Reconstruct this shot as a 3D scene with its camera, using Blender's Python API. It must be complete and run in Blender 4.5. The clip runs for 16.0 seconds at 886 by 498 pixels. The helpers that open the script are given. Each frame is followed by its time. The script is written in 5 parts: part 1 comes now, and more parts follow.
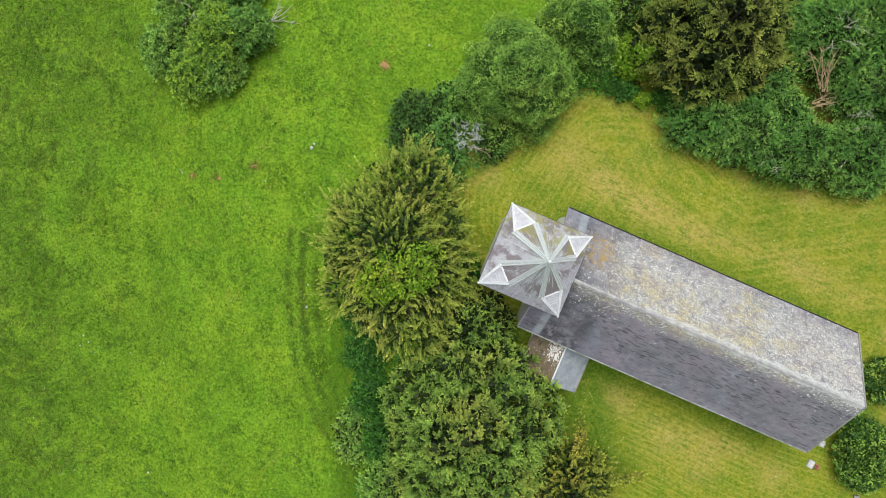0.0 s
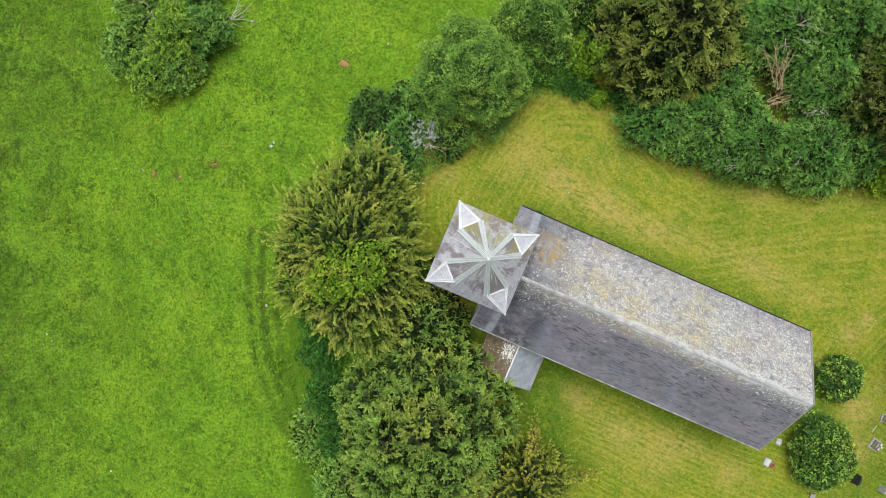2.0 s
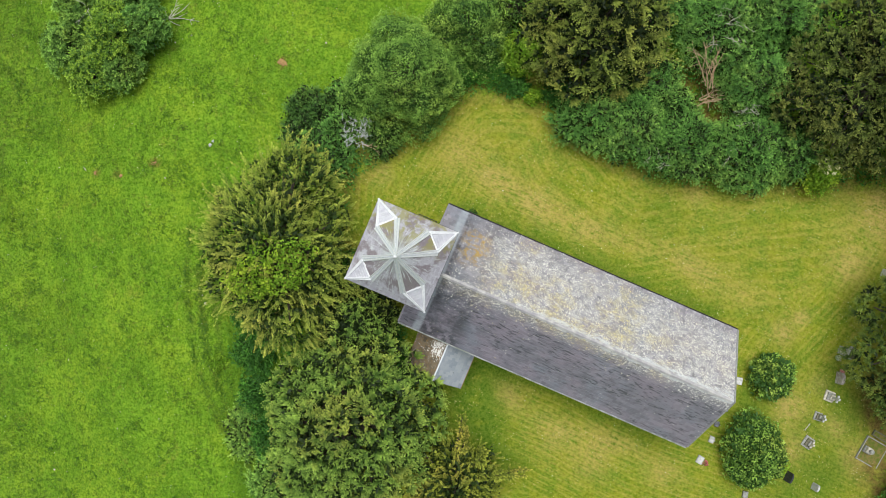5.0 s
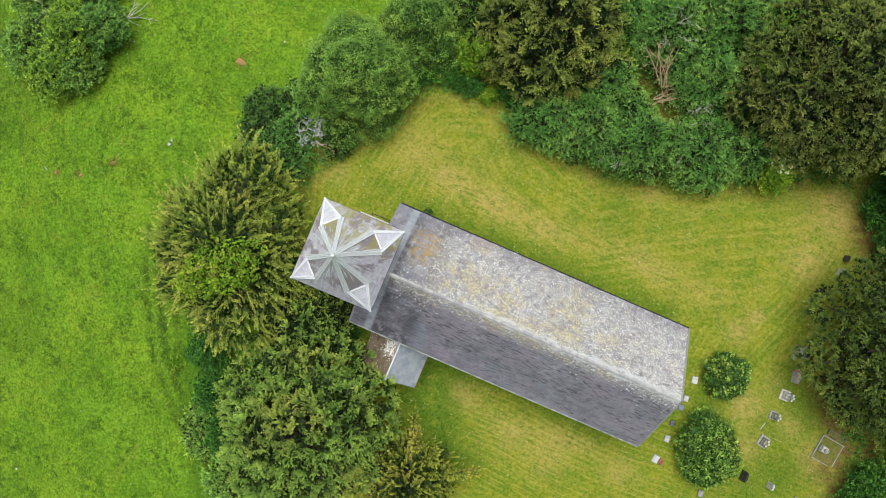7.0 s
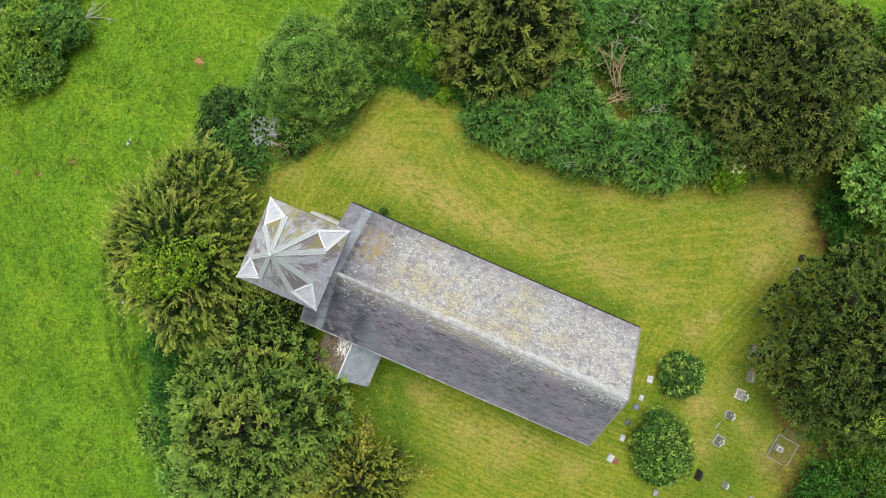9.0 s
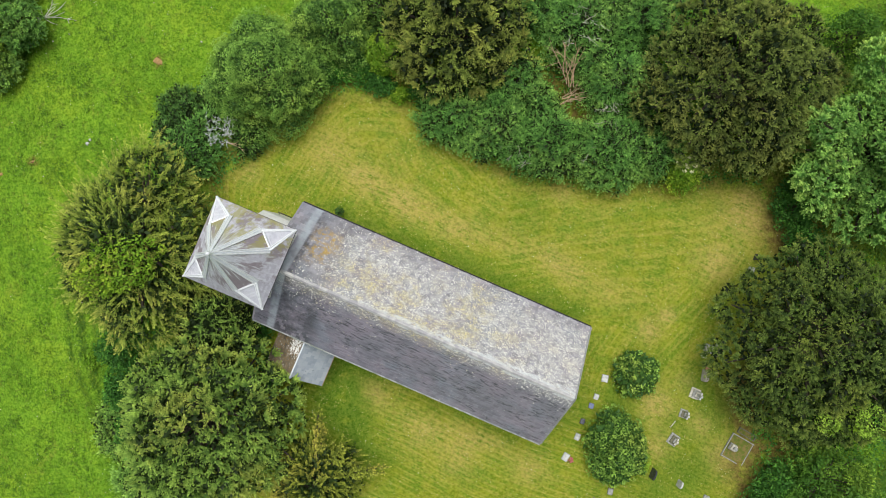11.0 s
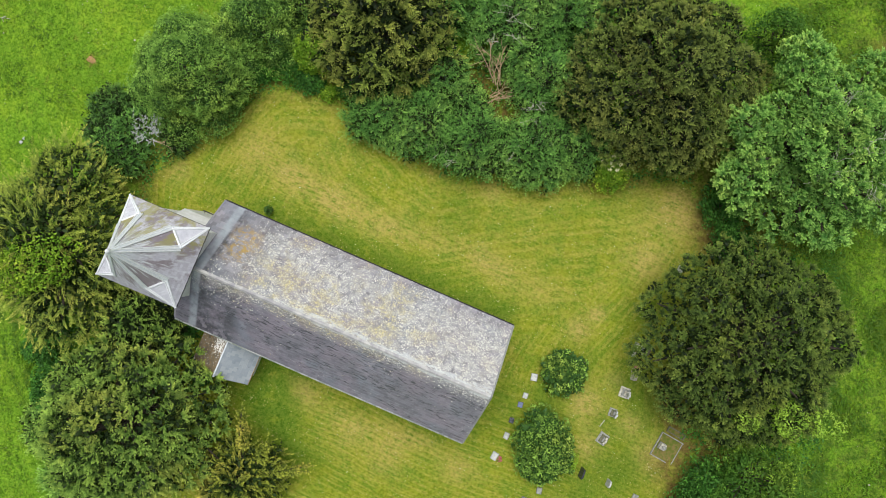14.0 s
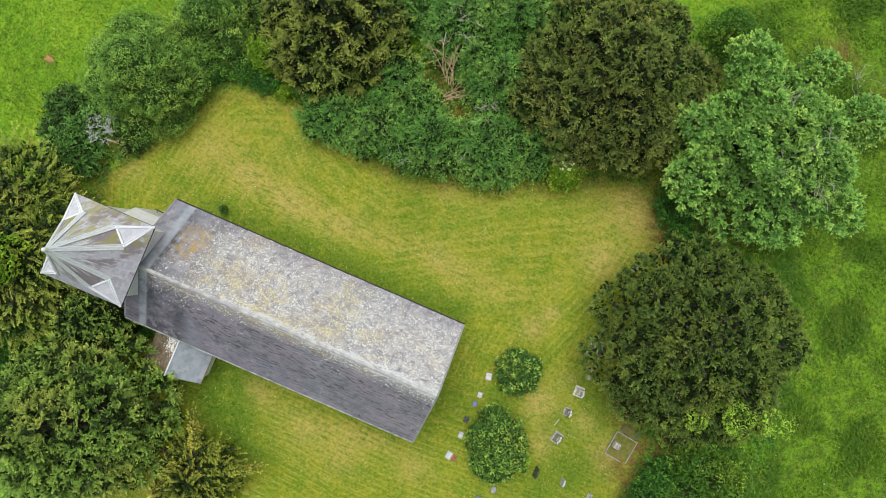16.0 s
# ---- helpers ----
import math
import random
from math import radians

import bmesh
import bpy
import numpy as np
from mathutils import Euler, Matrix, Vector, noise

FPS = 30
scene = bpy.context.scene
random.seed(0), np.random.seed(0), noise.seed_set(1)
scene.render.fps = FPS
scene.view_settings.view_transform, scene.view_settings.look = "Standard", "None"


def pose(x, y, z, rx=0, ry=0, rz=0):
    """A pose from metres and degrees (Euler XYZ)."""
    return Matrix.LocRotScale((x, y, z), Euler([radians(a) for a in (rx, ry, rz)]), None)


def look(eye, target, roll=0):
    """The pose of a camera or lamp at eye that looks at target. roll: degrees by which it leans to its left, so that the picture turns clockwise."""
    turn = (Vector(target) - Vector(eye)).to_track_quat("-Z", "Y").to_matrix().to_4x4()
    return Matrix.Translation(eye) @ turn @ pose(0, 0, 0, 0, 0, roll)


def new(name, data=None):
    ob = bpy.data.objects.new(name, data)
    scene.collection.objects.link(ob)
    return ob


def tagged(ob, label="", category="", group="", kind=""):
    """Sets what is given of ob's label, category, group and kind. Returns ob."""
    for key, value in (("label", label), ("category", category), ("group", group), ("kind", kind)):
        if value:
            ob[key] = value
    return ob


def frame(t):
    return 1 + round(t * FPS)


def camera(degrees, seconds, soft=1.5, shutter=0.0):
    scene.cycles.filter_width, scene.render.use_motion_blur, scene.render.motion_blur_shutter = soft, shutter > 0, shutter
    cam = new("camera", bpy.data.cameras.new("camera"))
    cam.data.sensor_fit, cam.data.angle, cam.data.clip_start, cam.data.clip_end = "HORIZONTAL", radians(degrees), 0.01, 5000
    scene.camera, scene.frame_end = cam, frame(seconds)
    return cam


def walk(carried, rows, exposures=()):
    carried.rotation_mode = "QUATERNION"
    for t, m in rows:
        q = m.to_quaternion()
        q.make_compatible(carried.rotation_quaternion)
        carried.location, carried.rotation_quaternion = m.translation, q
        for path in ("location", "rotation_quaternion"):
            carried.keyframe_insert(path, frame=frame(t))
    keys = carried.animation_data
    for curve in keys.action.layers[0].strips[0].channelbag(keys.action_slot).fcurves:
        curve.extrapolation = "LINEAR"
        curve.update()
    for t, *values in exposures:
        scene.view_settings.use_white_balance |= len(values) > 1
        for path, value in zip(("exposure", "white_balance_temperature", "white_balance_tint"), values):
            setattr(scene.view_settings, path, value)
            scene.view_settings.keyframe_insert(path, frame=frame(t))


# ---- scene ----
cam = camera(62.0, 16.0, soft=0.75)
METRES, EYE, TILT, LEAN, TURN = 24.2, 49.6, -90.0, 0.0, 0.0
ROWS = [
    (0.0, 0.0, 0.0, 0.0, 0.0, 0.0, -0.0),
    (0.5, 0.0301, 0.0002, -0.0013, -0.0, 0.0, 0.01),
    (1.0, 0.0581, -0.0, -0.0021, -0.02, -0.01, 0.02),
    (1.5, 0.0897, 0.0002, -0.0045, -0.01, 0.02, 0.01),
    (2.0, 0.1205, -0.0009, -0.0051, -0.01, 0.01, 0.03),
    (2.5, 0.1521, -0.0018, -0.0063, 0.0, 0.02, 0.03),
    (3.0, 0.1825, -0.0026, -0.0072, 0.0, 0.04, 0.03),
    (3.5, 0.2133, -0.0032, -0.0079, -0.02, 0.04, 0.03),
    (4.0, 0.2435, -0.0039, -0.0093, -0.02, 0.05, 0.02),
    (6.5, 0.3975, -0.0059, -0.0146, -0.03, 0.08, 0.05),
    (7.0, 0.4281, -0.0061, -0.0142, -0.03, 0.06, 0.04),
    (7.5, 0.4582, -0.0058, -0.0151, -0.05, 0.06, 0.04),
    (8.0, 0.49, -0.006, -0.015, -0.04, 0.05, 0.03),
    (8.5, 0.5211, -0.0069, -0.0153, -0.05, 0.05, 0.05),
    (9.0, 0.5519, -0.008, -0.0156, -0.05, 0.05, 0.05),
    (11.5, 0.709, -0.0133, -0.019, -0.04, 0.08, 0.05),
    (12.0, 0.7419, -0.0135, -0.02, -0.05, 0.1, 0.04),
    (12.5, 0.7758, -0.0135, -0.0207, -0.05, 0.12, 0.04),
    (13.0, 0.8093, -0.0124, -0.0229, -0.05, 0.14, 0.04),
    (13.5, 0.8432, -0.0112, -0.0245, -0.04, 0.15, 0.04),
    (14.0, 0.8748, -0.0105, -0.0256, -0.06, 0.17, 0.03),
    (14.5, 0.906, -0.0101, -0.0256, -0.08, 0.19, 0.02),
    (15.0, 0.9365, -0.0104, -0.0269, -0.08, 0.19, 0.02),
    (15.5, 0.9679, -0.0121, -0.0283, -0.1, 0.19, 0.02),
    (16.0, 0.9991, -0.0122, -0.0299, -0.13, 0.23, 0.01),
]
walk(cam, [(t, pose(0, 0, EYE, TILT, LEAN, TURN) @ pose(METRES * x, METRES * y, METRES * z, 90 + pitch, roll, yaw)) for t, x, y, z, yaw, pitch, roll in ROWS])

# ---------------------------------------------------------------- light
EXPOSURE = 0.92
sky_world = bpy.data.worlds.new("overcast_sky")
scene.world = sky_world
sky_world.use_nodes = True
wt = sky_world.node_tree
sky = wt.nodes.new("ShaderNodeTexSky")
sky.sky_type = "NISHITA"
sky.sun_disc = False
sky.sun_elevation = radians(76)
sky.sun_rotation = radians(0)
grey = wt.nodes.new("ShaderNodeHueSaturation")
grey.inputs["Saturation"].default_value = 0.5
wt.links.new(sky.outputs["Color"], grey.inputs["Color"])
wt.links.new(grey.outputs["Color"], wt.nodes["Background"].inputs["Color"])
wt.nodes["Background"].inputs["Strength"].default_value = 0.048

sun = new("sun", bpy.data.lights.new("sun", "SUN"))
sun.data.energy = 1.95
sun.data.angle = radians(48)
sun.data.color = (1.0, 0.985, 0.975)
# the sun behind the cloud stands high, on the far side of the nave
sun.matrix_world = look((0, 0, 60), (2, -14, 0))
scene.view_settings.exposure = EXPOSURE


# ---------------------------------------------------------------- materials
class Mat:
    """A node material with short calls for its nodes."""

    def __init__(self, name):
        self.m = bpy.data.materials.new(name)
        self.m.use_nodes = True
        self.t = self.m.node_tree
        self.b = self.t.nodes["Principled BSDF"]
        self.out = self.t.nodes["Material Output"]

    def put(self, socket, v):
        if isinstance(v, bpy.types.NodeSocket):
            self.t.links.new(v, socket)
        else:
            socket.default_value = (*v, 1.0) if isinstance(v, tuple) and len(v) == 3 and socket.type == "RGBA" else v

    def node(self, kind, **ins):
        n = self.t.nodes.new(kind)
        for k, v in ins.items():
            self.put(n.inputs[k.replace("_", " ")], v)
        return n

    def pos(self, turn=0.0, shift=(0, 0, 0), scale=(1, 1, 1)):
        """World position on axes turned by that many degrees about z round shift."""
        g = self.t.nodes.new("ShaderNodeNewGeometry")
        a = self.node("ShaderNodeVectorMath", Vector=g.outputs["Position"])
        a.operation = "SUBTRACT"
        a.inputs[1].default_value = shift
        r = self.node("ShaderNodeVectorRotate", Vector=a.outputs[0], Angle=radians(turn))
        r.rotation_type = "Z_AXIS"
        s = self.node("ShaderNodeVectorMath", Vector=r.outputs[0])
        s.operation = "MULTIPLY"
        s.inputs[1].default_value = scale
        return s.outputs[0]

    def noise(self, vec, scale, detail=3.0, rough=0.55):
        return self.node("ShaderNodeTexNoise", Vector=vec, Scale=scale, Detail=detail, Roughness=rough).outputs["Fac"]

    def dots(self, vec, scale, density, small=0.14, large=0.42):
        """Round uneven spots, one to a cell; density is the share of cells that have one."""
        v = self.node("ShaderNodeTexVoronoi", Vector=vec, Scale=scale)
        r = self.node("ShaderNodeSeparateColor", Color=v.outputs["Color"]).outputs
        size = self.calc("ADD", self.calc("MULTIPLY", r[1], large - small), small)
        edge = self.calc("SUBTRACT", size, v.outputs["Distance"])
        return self.calc("MULTIPLY", self.step(edge, -0.03, 0.07), self.step(self.calc("SUBTRACT", density, r[0]), -0.02, 0.02)), r[2]

    def step(self, v, lo, hi, a=0.0, b=1.0):
        n = self.node("ShaderNodeMapRange", Value=v)
        n.interpolation_type = "SMOOTHSTEP"
        for i, x in enumerate((lo, hi, a, b)):
            n.inputs[i + 1].default_value = x
        return n.outputs[0]

    def mix(self, f, a, b, blend="MIX"):
        n = self.t.nodes.new("ShaderNodeMix")
        n.data_type = "RGBA"
        n.blend_type = blend
        for i, v in ((0, f), (6, a), (7, b)):
            self.put(n.inputs[i], v)
        return n.outputs[2]

    def calc(self, op, a, b=0.0):
        n = self.t.nodes.new("ShaderNodeMath")
        n.operation = op
        self.put(n.inputs[0], a)
        self.put(n.inputs[1], b)
        return n.outputs[0]

    def split(self, vec):
        return self.node("ShaderNodeSeparateXYZ", Vector=vec).outputs

    def random(self):
        """A number for each piece: its own island, or its own object."""
        g = self.t.nodes.new("ShaderNodeNewGeometry").outputs["Random Per Island"]
        o = self.t.nodes.new("ShaderNodeObjectInfo").outputs["Random"]
        return self.calc("FRACT", self.calc("ADD", g, o))

    def attr(self, name):
        n = self.t.nodes.new("ShaderNodeAttribute")
        n.attribute_name = name
        return n.outputs["Fac"]

    def bump(self, height, strength=0.4, distance=0.03):
        n = self.node("ShaderNodeBump", Height=height, Strength=strength, Distance=distance)
        self.t.links.new(n.outputs[0], self.b.inputs["Normal"])

    def done(self, colour, rough=0.8, metal=0.0, spec=0.3):
        self.put(self.b.inputs["Base Color"], colour)
        self.put(self.b.inputs["Roughness"], rough)
        self.b.inputs["Metallic"].default_value = metal
        self.b.inputs["Specular IOR Level"].default_value = spec
        return self.m


def leaf_mat(name, dark, light, patch, big=0.35, through_leaf=0.2):
    """Foliage: old leaves dark, new ones at the shoots' ends light, with shade between shoots and boughs painted into
    the same tone; each leaf its own tone, with slow drifts over the crown.
    """
    k = Mat(name)
    p = k.pos()
    r = k.random()
    c = k.mix(k.calc("MULTIPLY", k.attr("young_lit"), k.step(r, 0.0, 1.0, 0.82, 1.0)), dark, light)
    tip = k.mix(k.attr("young_lit"), dark, patch)
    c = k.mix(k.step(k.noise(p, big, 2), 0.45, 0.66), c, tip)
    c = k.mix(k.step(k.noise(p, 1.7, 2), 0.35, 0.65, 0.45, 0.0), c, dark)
    m = k.done(c, 0.55, 0, 0.18)
    tr = k.node("ShaderNodeBsdfTranslucent", Color=c)
    ms = k.node("ShaderNodeMixShader", Fac=through_leaf)
    k.t.links.new(k.b.outputs[0], ms.inputs[1])
    k.t.links.new(tr.outputs[0], ms.inputs[2])
    k.t.links.new(ms.outputs[0], k.out.inputs[0])
    return m


def plain_mat(name, colour, other, scale=6.0, rough=0.8, metal=0.0, relief=0.3, spec=0.3):
    k = Mat(name)
    p = k.pos()
    f = k.noise(p, scale, 4)
    g = k.noise(p, scale * 0.13, 2)
    c = k.mix(k.step(f, 0.35, 0.7), colour, other)
    c = k.mix(k.step(g, 0.4, 0.7, 0.0, 0.35), c, other)
    k.bump(k.noise(p, scale * 4, 3), relief, 0.01)
    return k.done(c, rough, metal, spec)


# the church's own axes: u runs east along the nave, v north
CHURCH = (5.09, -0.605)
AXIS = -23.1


def grass_mat():
    k = Mat("grass")
    p = k.pos()
    yard, dry, rank, mow, earth, lush = (k.attr(a) for a in ("yard", "dry", "rank", "mow", "earth", "lush"))
    fine, mid, big = k.noise(p, 5.4, 6, 0.75), k.noise(p, 1.6, 4, 0.6), k.noise(p, 0.22, 3)
    # meadow
    f = k.mix(k.step(mid, 0.3, 0.7), FIELD_A, FIELD_B)
    f = k.mix(k.calc("MULTIPLY", k.calc("MINIMUM", rank, 1.0), 0.6), f, FIELD_A)
    f = k.mix(k.calc("MULTIPLY", k.step(big, 0.42, 0.62), k.step(k.noise(p, 1.1, 5, 0.7), 0.34, 0.64, 0.1, 0.5)), f, FIELD_C)
    f = k.mix(k.step(k.noise(p, 2.0, 5, 0.65), 0.53, 0.64, 0.0, 0.75), f, FIELD_D)
    f = k.mix(k.calc("MULTIPLY", k.step(k.noise(p, 0.5, 5, 0.7), 0.56, 0.66, 0.0, 0.5), k.step(k.noise(p, 3.0, 4, 0.7), 0.4, 0.6)), f, FIELD_E)
    f = k.mix(k.calc("MULTIPLY", k.calc("MINIMUM", rank, 1.0), k.step(k.noise(p, 0.75, 6, 0.72), 0.42, 0.58, 0.15, 1.0)), f, FIELD_D)
    f = k.mix(k.calc("MULTIPLY", k.calc("MINIMUM", rank, 1.0), k.step(k.noise(p, 1.9, 6, 0.78), 0.50, 0.62, 0.0, 0.9)), f, FIELD_F)
    f = k.mix(k.calc("MULTIPLY", k.attr("rut"), k.step(k.noise(p, 1.5, 5, 0.7), 0.34, 0.58)), f, FIELD_F)
    f = k.mix(k.step(k.noise(p, 3.4, 4, 0.65), 0.50, 0.62, 0.0, 0.28), f, FIELD_D)
    f = k.mix(k.step(k.noise(p, 4.2, 4, 0.65), 0.54, 0.66, 0.0, 0.3), f, FIELD_C)
    # mown churchyard
    y = k.mix(k.step(k.noise(p, 0.8, 5, 0.65), 0.35, 0.68), YARD_A, YARD_B)
    lines = k.node("ShaderNodeTexNoise", Scale=1.0, Detail=3.0, Roughness=0.6)
    along = k.node("ShaderNodeCombineXYZ", X=k.calc("MULTIPLY", mow, 3.4), Y=k.calc("MULTIPLY", k.noise(p, 0.35, 2), 3.0))
    k.t.links.new(along.outputs[0], lines.inputs["Vector"])
    straw = k.calc("MULTIPLY", k.step(lines.outputs["Fac"], 0.46, 0.62), k.step(k.noise(p, 3.4, 5, 0.75), 0.42, 0.62))
    y = k.mix(k.calc("MULTIPLY", straw, 0.75), y, YARD_C)
    rake = k.noise(k.pos(-AXIS, (CHURCH[0], CHURCH[1], 0), (0.55, 4.0, 1.0)), 1.6, 4, 0.7)
    y = k.mix(k.calc("MULTIPLY", k.step(rake, 0.54, 0.64, 0, 0.6), k.step(k.noise(p, 0.5, 3), 0.38, 0.6)), y, YARD_C)
    y = k.mix(k.step(rake, 0.42, 0.34, 0, 0.5), y, YARD_G)
    comb = k.calc("SINE", k.calc("ADD", k.calc("MULTIPLY", mow, 17.0), k.calc("MULTIPLY", k.noise(p, 0.3, 2), 4.0)))
    y = k.mix(k.calc("MULTIPLY", k.step(comb, 0.1, 0.9, 0.0, 0.42), k.step(k.noise(p, 0.6, 4, 0.65), 0.38, 0.58)), y, YARD_C)
    y = k.mix(k.calc("MULTIPLY", dry, k.step(k.calc("ADD", k.calc("MULTIPLY", k.noise(p, 3.2, 5, 0.7), 0.5), k.calc("MULTIPLY", rake, 0.5)), 0.36, 0.58)), y, YARD_D)
    y = k.mix(k.calc("MULTIPLY", lush, k.step(k.noise(p, 1.2, 5, 0.7), 0.28, 0.55, 0.35, 1.0)), y, YARD_G)
    c = k.mix(yard, f, y)
    c = k.mix(k.calc("MULTIPLY", earth, k.step(k.noise(p, 1.4, 5, 0.7), 0.25, 0.6)), c, EARTH)
    c = k.mix(k.step(fine, 0.36, 0.60), k.mix(k.step(yard, 0, 1, 0.52, 0.3), c, (0.03, 0.06, 0.004)), k.mix(0.14, c, (0.5, 0.5, 0.1)))
    k.bump(k.calc("ADD", k.calc("MULTIPLY", fine, 0.7), mid), 0.9, 0.15)
    return k.done(c, 0.9, 0, 0.1)


FIELD_A, FIELD_B, FIELD_C, FIELD_D = (0.091, 0.262, 0.0075), (0.154, 0.356, 0.012), (0.265, 0.408, 0.015), (0.056, 0.155, 0.0075)
FIELD_E, FIELD_F = (0.24, 0.29, 0.03), (0.032, 0.075, 0.008)
YARD_A, YARD_B, YARD_C, YARD_D = (0.12, 0.215, 0.009), (0.225, 0.268, 0.012), (0.39, 0.345, 0.06), (0.45, 0.345, 0.10)
YARD_G = (0.060, 0.145, 0.006)
EARTH = (0.13, 0.075, 0.025)


def slate_mat(name, base, other, south):
    k = Mat(name)
    p = k.pos(-AXIS, (CHURCH[0], CHURCH[1], 0))
    u, v, z = k.split(p)
    w = k.calc("ADD", k.calc("ADD", v, 0.09), k.calc("MULTIPLY", u, 0.008))   # from the ridge
    r = k.random()
    c = k.mix(r, base, other)
    c = k.mix(k.step(k.noise(p, 0.5, 3), 0.4, 0.65, 0, 0.6), c, SLATE_PURPLE)
    c = k.mix(k.step(k.noise(p, 0.33, 4, 0.65), 0.5, 0.64, 0, 0.55), c, SLATE_BLUE)
    dark = k.calc("MULTIPLY", k.calc("MULTIPLY", k.step(u, 5.6, 4.6), k.step(u, 2.4, 2.9)), k.step(k.noise(p, 0.7, 4, 0.65), 0.36, 0.6))
    c = k.mix(k.calc("MULTIPLY", dark, 0.8 if south else 0.3), c, SLATE_DARK)
    east = k.step(u, 6.0, 10.0)
    patch = k.noise(p, 0.45, 4, 0.65)
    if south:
        # below the ridge: painted shadow lines at slates' lower edges, and some darker slates
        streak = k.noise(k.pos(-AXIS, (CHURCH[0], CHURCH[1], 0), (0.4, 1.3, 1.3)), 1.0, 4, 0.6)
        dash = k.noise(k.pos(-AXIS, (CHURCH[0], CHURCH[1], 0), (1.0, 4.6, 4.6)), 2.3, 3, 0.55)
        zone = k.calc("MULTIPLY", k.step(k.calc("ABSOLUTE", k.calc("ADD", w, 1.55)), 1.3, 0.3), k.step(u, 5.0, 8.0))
        # streaky mask, strongest in the band, that only places the dashes
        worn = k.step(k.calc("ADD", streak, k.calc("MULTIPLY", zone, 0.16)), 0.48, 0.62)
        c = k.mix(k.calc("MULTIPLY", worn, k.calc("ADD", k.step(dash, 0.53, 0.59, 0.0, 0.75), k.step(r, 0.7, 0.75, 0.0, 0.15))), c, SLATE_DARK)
        c = k.mix(k.calc("MULTIPLY", k.step(r, 0.30, 0.24), k.step(patch, 0.42, 0.6, 0.1, 0.5)), c, (0.34, 0.32, 0.36))
        near = k.step(w, -1.0, -0.15)
        density = k.calc("ADD", k.calc("MULTIPLY", near, k.step(u, 3.0, 9.0, 0.25, 0.65)), k.calc("MULTIPLY", k.step(patch, 0.5, 0.66), 0.05))
        density = k.calc("ADD", density, k.calc("MULTIPLY", k.step(u, 7.5, 5.0), k.step(w, -2.0, -0.4, 0.0, 0.22)))
        film = k.calc("MULTIPLY", near, 0.3)
        crust = k.calc("MULTIPLY", k.step(w, -0.5, -0.03), k.step(u, 4.0, 10.0, 0.05, 1.0))
    else:
        body = k.calc("MULTIPLY", k.step(u, 2.6, 7.0, 0.0, 1.0), k.step(w, 4.0, 2.6, 0.35, 1.0))
        density = k.calc("ADD", k.calc("MULTIPLY", body, 0.62), k.calc("MULTIPLY", k.step(patch, 0.36, 0.62), 0.34))
        film = k.calc("MULTIPLY", body, k.step(k.noise(p, 2.6, 5, 0.7), 0.36, 0.62, 0.05, 0.7))
        density = k.calc("MULTIPLY", density, k.step(u, 2.4, 3.4))
        density = k.calc("MULTIPLY", density, k.step(k.noise(p, 1.3, 4, 0.65), 0.34, 0.6, 0.45, 1.1))
        crust = k.calc("MULTIPLY", k.step(w, 0.6, 0.05), k.step(u, 4.0, 10.0, 0.05, 0.9))
    warped = k.node("ShaderNodeVectorMath", Vector=p)
    wob = k.node("ShaderNodeTexNoise", Vector=p, Scale=9.0, Detail=2.0)
    near_by = k.node("ShaderNodeVectorMath", Vector=wob.outputs["Color"])
    near_by.operation = "SCALE"
    near_by.inputs["Scale"].default_value = 0.12
    k.t.links.new(near_by.outputs[0], warped.inputs[1])
    big, tint = k.dots(warped.outputs[0], 7.0, density, 0.2, 0.5)
    fine, tint2 = k.dots(warped.outputs[0], 11.0, k.calc("MULTIPLY", density, 0.9), 0.2, 0.55)
    tiny, tint3 = k.dots(p, 19.0, k.calc("MULTIPLY", density, 0.95), 0.25, 0.6)
    spot = k.calc("MAXIMUM", k.calc("MULTIPLY", tiny, 0.75), k.calc("MAXIMUM", k.calc("MULTIPLY", big, k.step(tint, 0.3, 0.4)), fine))
    gold = k.calc("MULTIPLY", k.step(k.noise(p, 0.5, 5, 0.7), 0.44, 0.62), k.step(u, 19.0, 13.0, 0.3, 1.0))
    tone = k.mix(k.calc("MULTIPLY", gold, k.step(tint, 0.15, 0.75, 0.35, 1.0)), LICHEN_WHITE, LICHEN_YELLOW)
    tone = k.mix(k.step(tint2, 0.55, 1.0, 0.0, 0.5), tone, LICHEN_GREY)
    c = k.mix(film, c, k.mix(gold, (0.44, 0.43, 0.40), (0.46, 0.41, 0.22)))
    c = k.mix(k.calc("MULTIPLY", spot, 0.85), c, tone)
    rough_edge = k.calc("ADD", k.noise(k.pos(-AXIS, (CHURCH[0], CHURCH[1], 0), (0.6, 1.6, 1.6)), 2.2, 5, 0.7), k.calc("MULTIPLY", crust, 0.30))
    c = k.mix(k.calc("MULTIPLY", k.calc("MULTIPLY", k.step(rough_edge, 0.64, 0.76), k.step(crust, 0.05, 0.4)), 0.6), c, LICHEN_CRUST)
    # a pale run-off stripe beside the tower
    c = k.mix(k.calc("MULTIPLY", k.step(k.calc("ABSOLUTE", k.calc("SUBTRACT", u, 2.35)), 0.35, 0.12), k.step(k.noise(p, 1.6, 4), 0.3, 0.6, 0.2, 0.7)), c, (0.40, 0.45, 0.47))
    c = k.mix(k.calc("MULTIPLY", k.step(k.calc("ABSOLUTE", k.calc("SUBTRACT", u, 2.75)), 0.22, 0.08), k.step(k.noise(p, 2.6, 4), 0.42, 0.6, 0.1, 0.7)), c, SLATE_DARK)
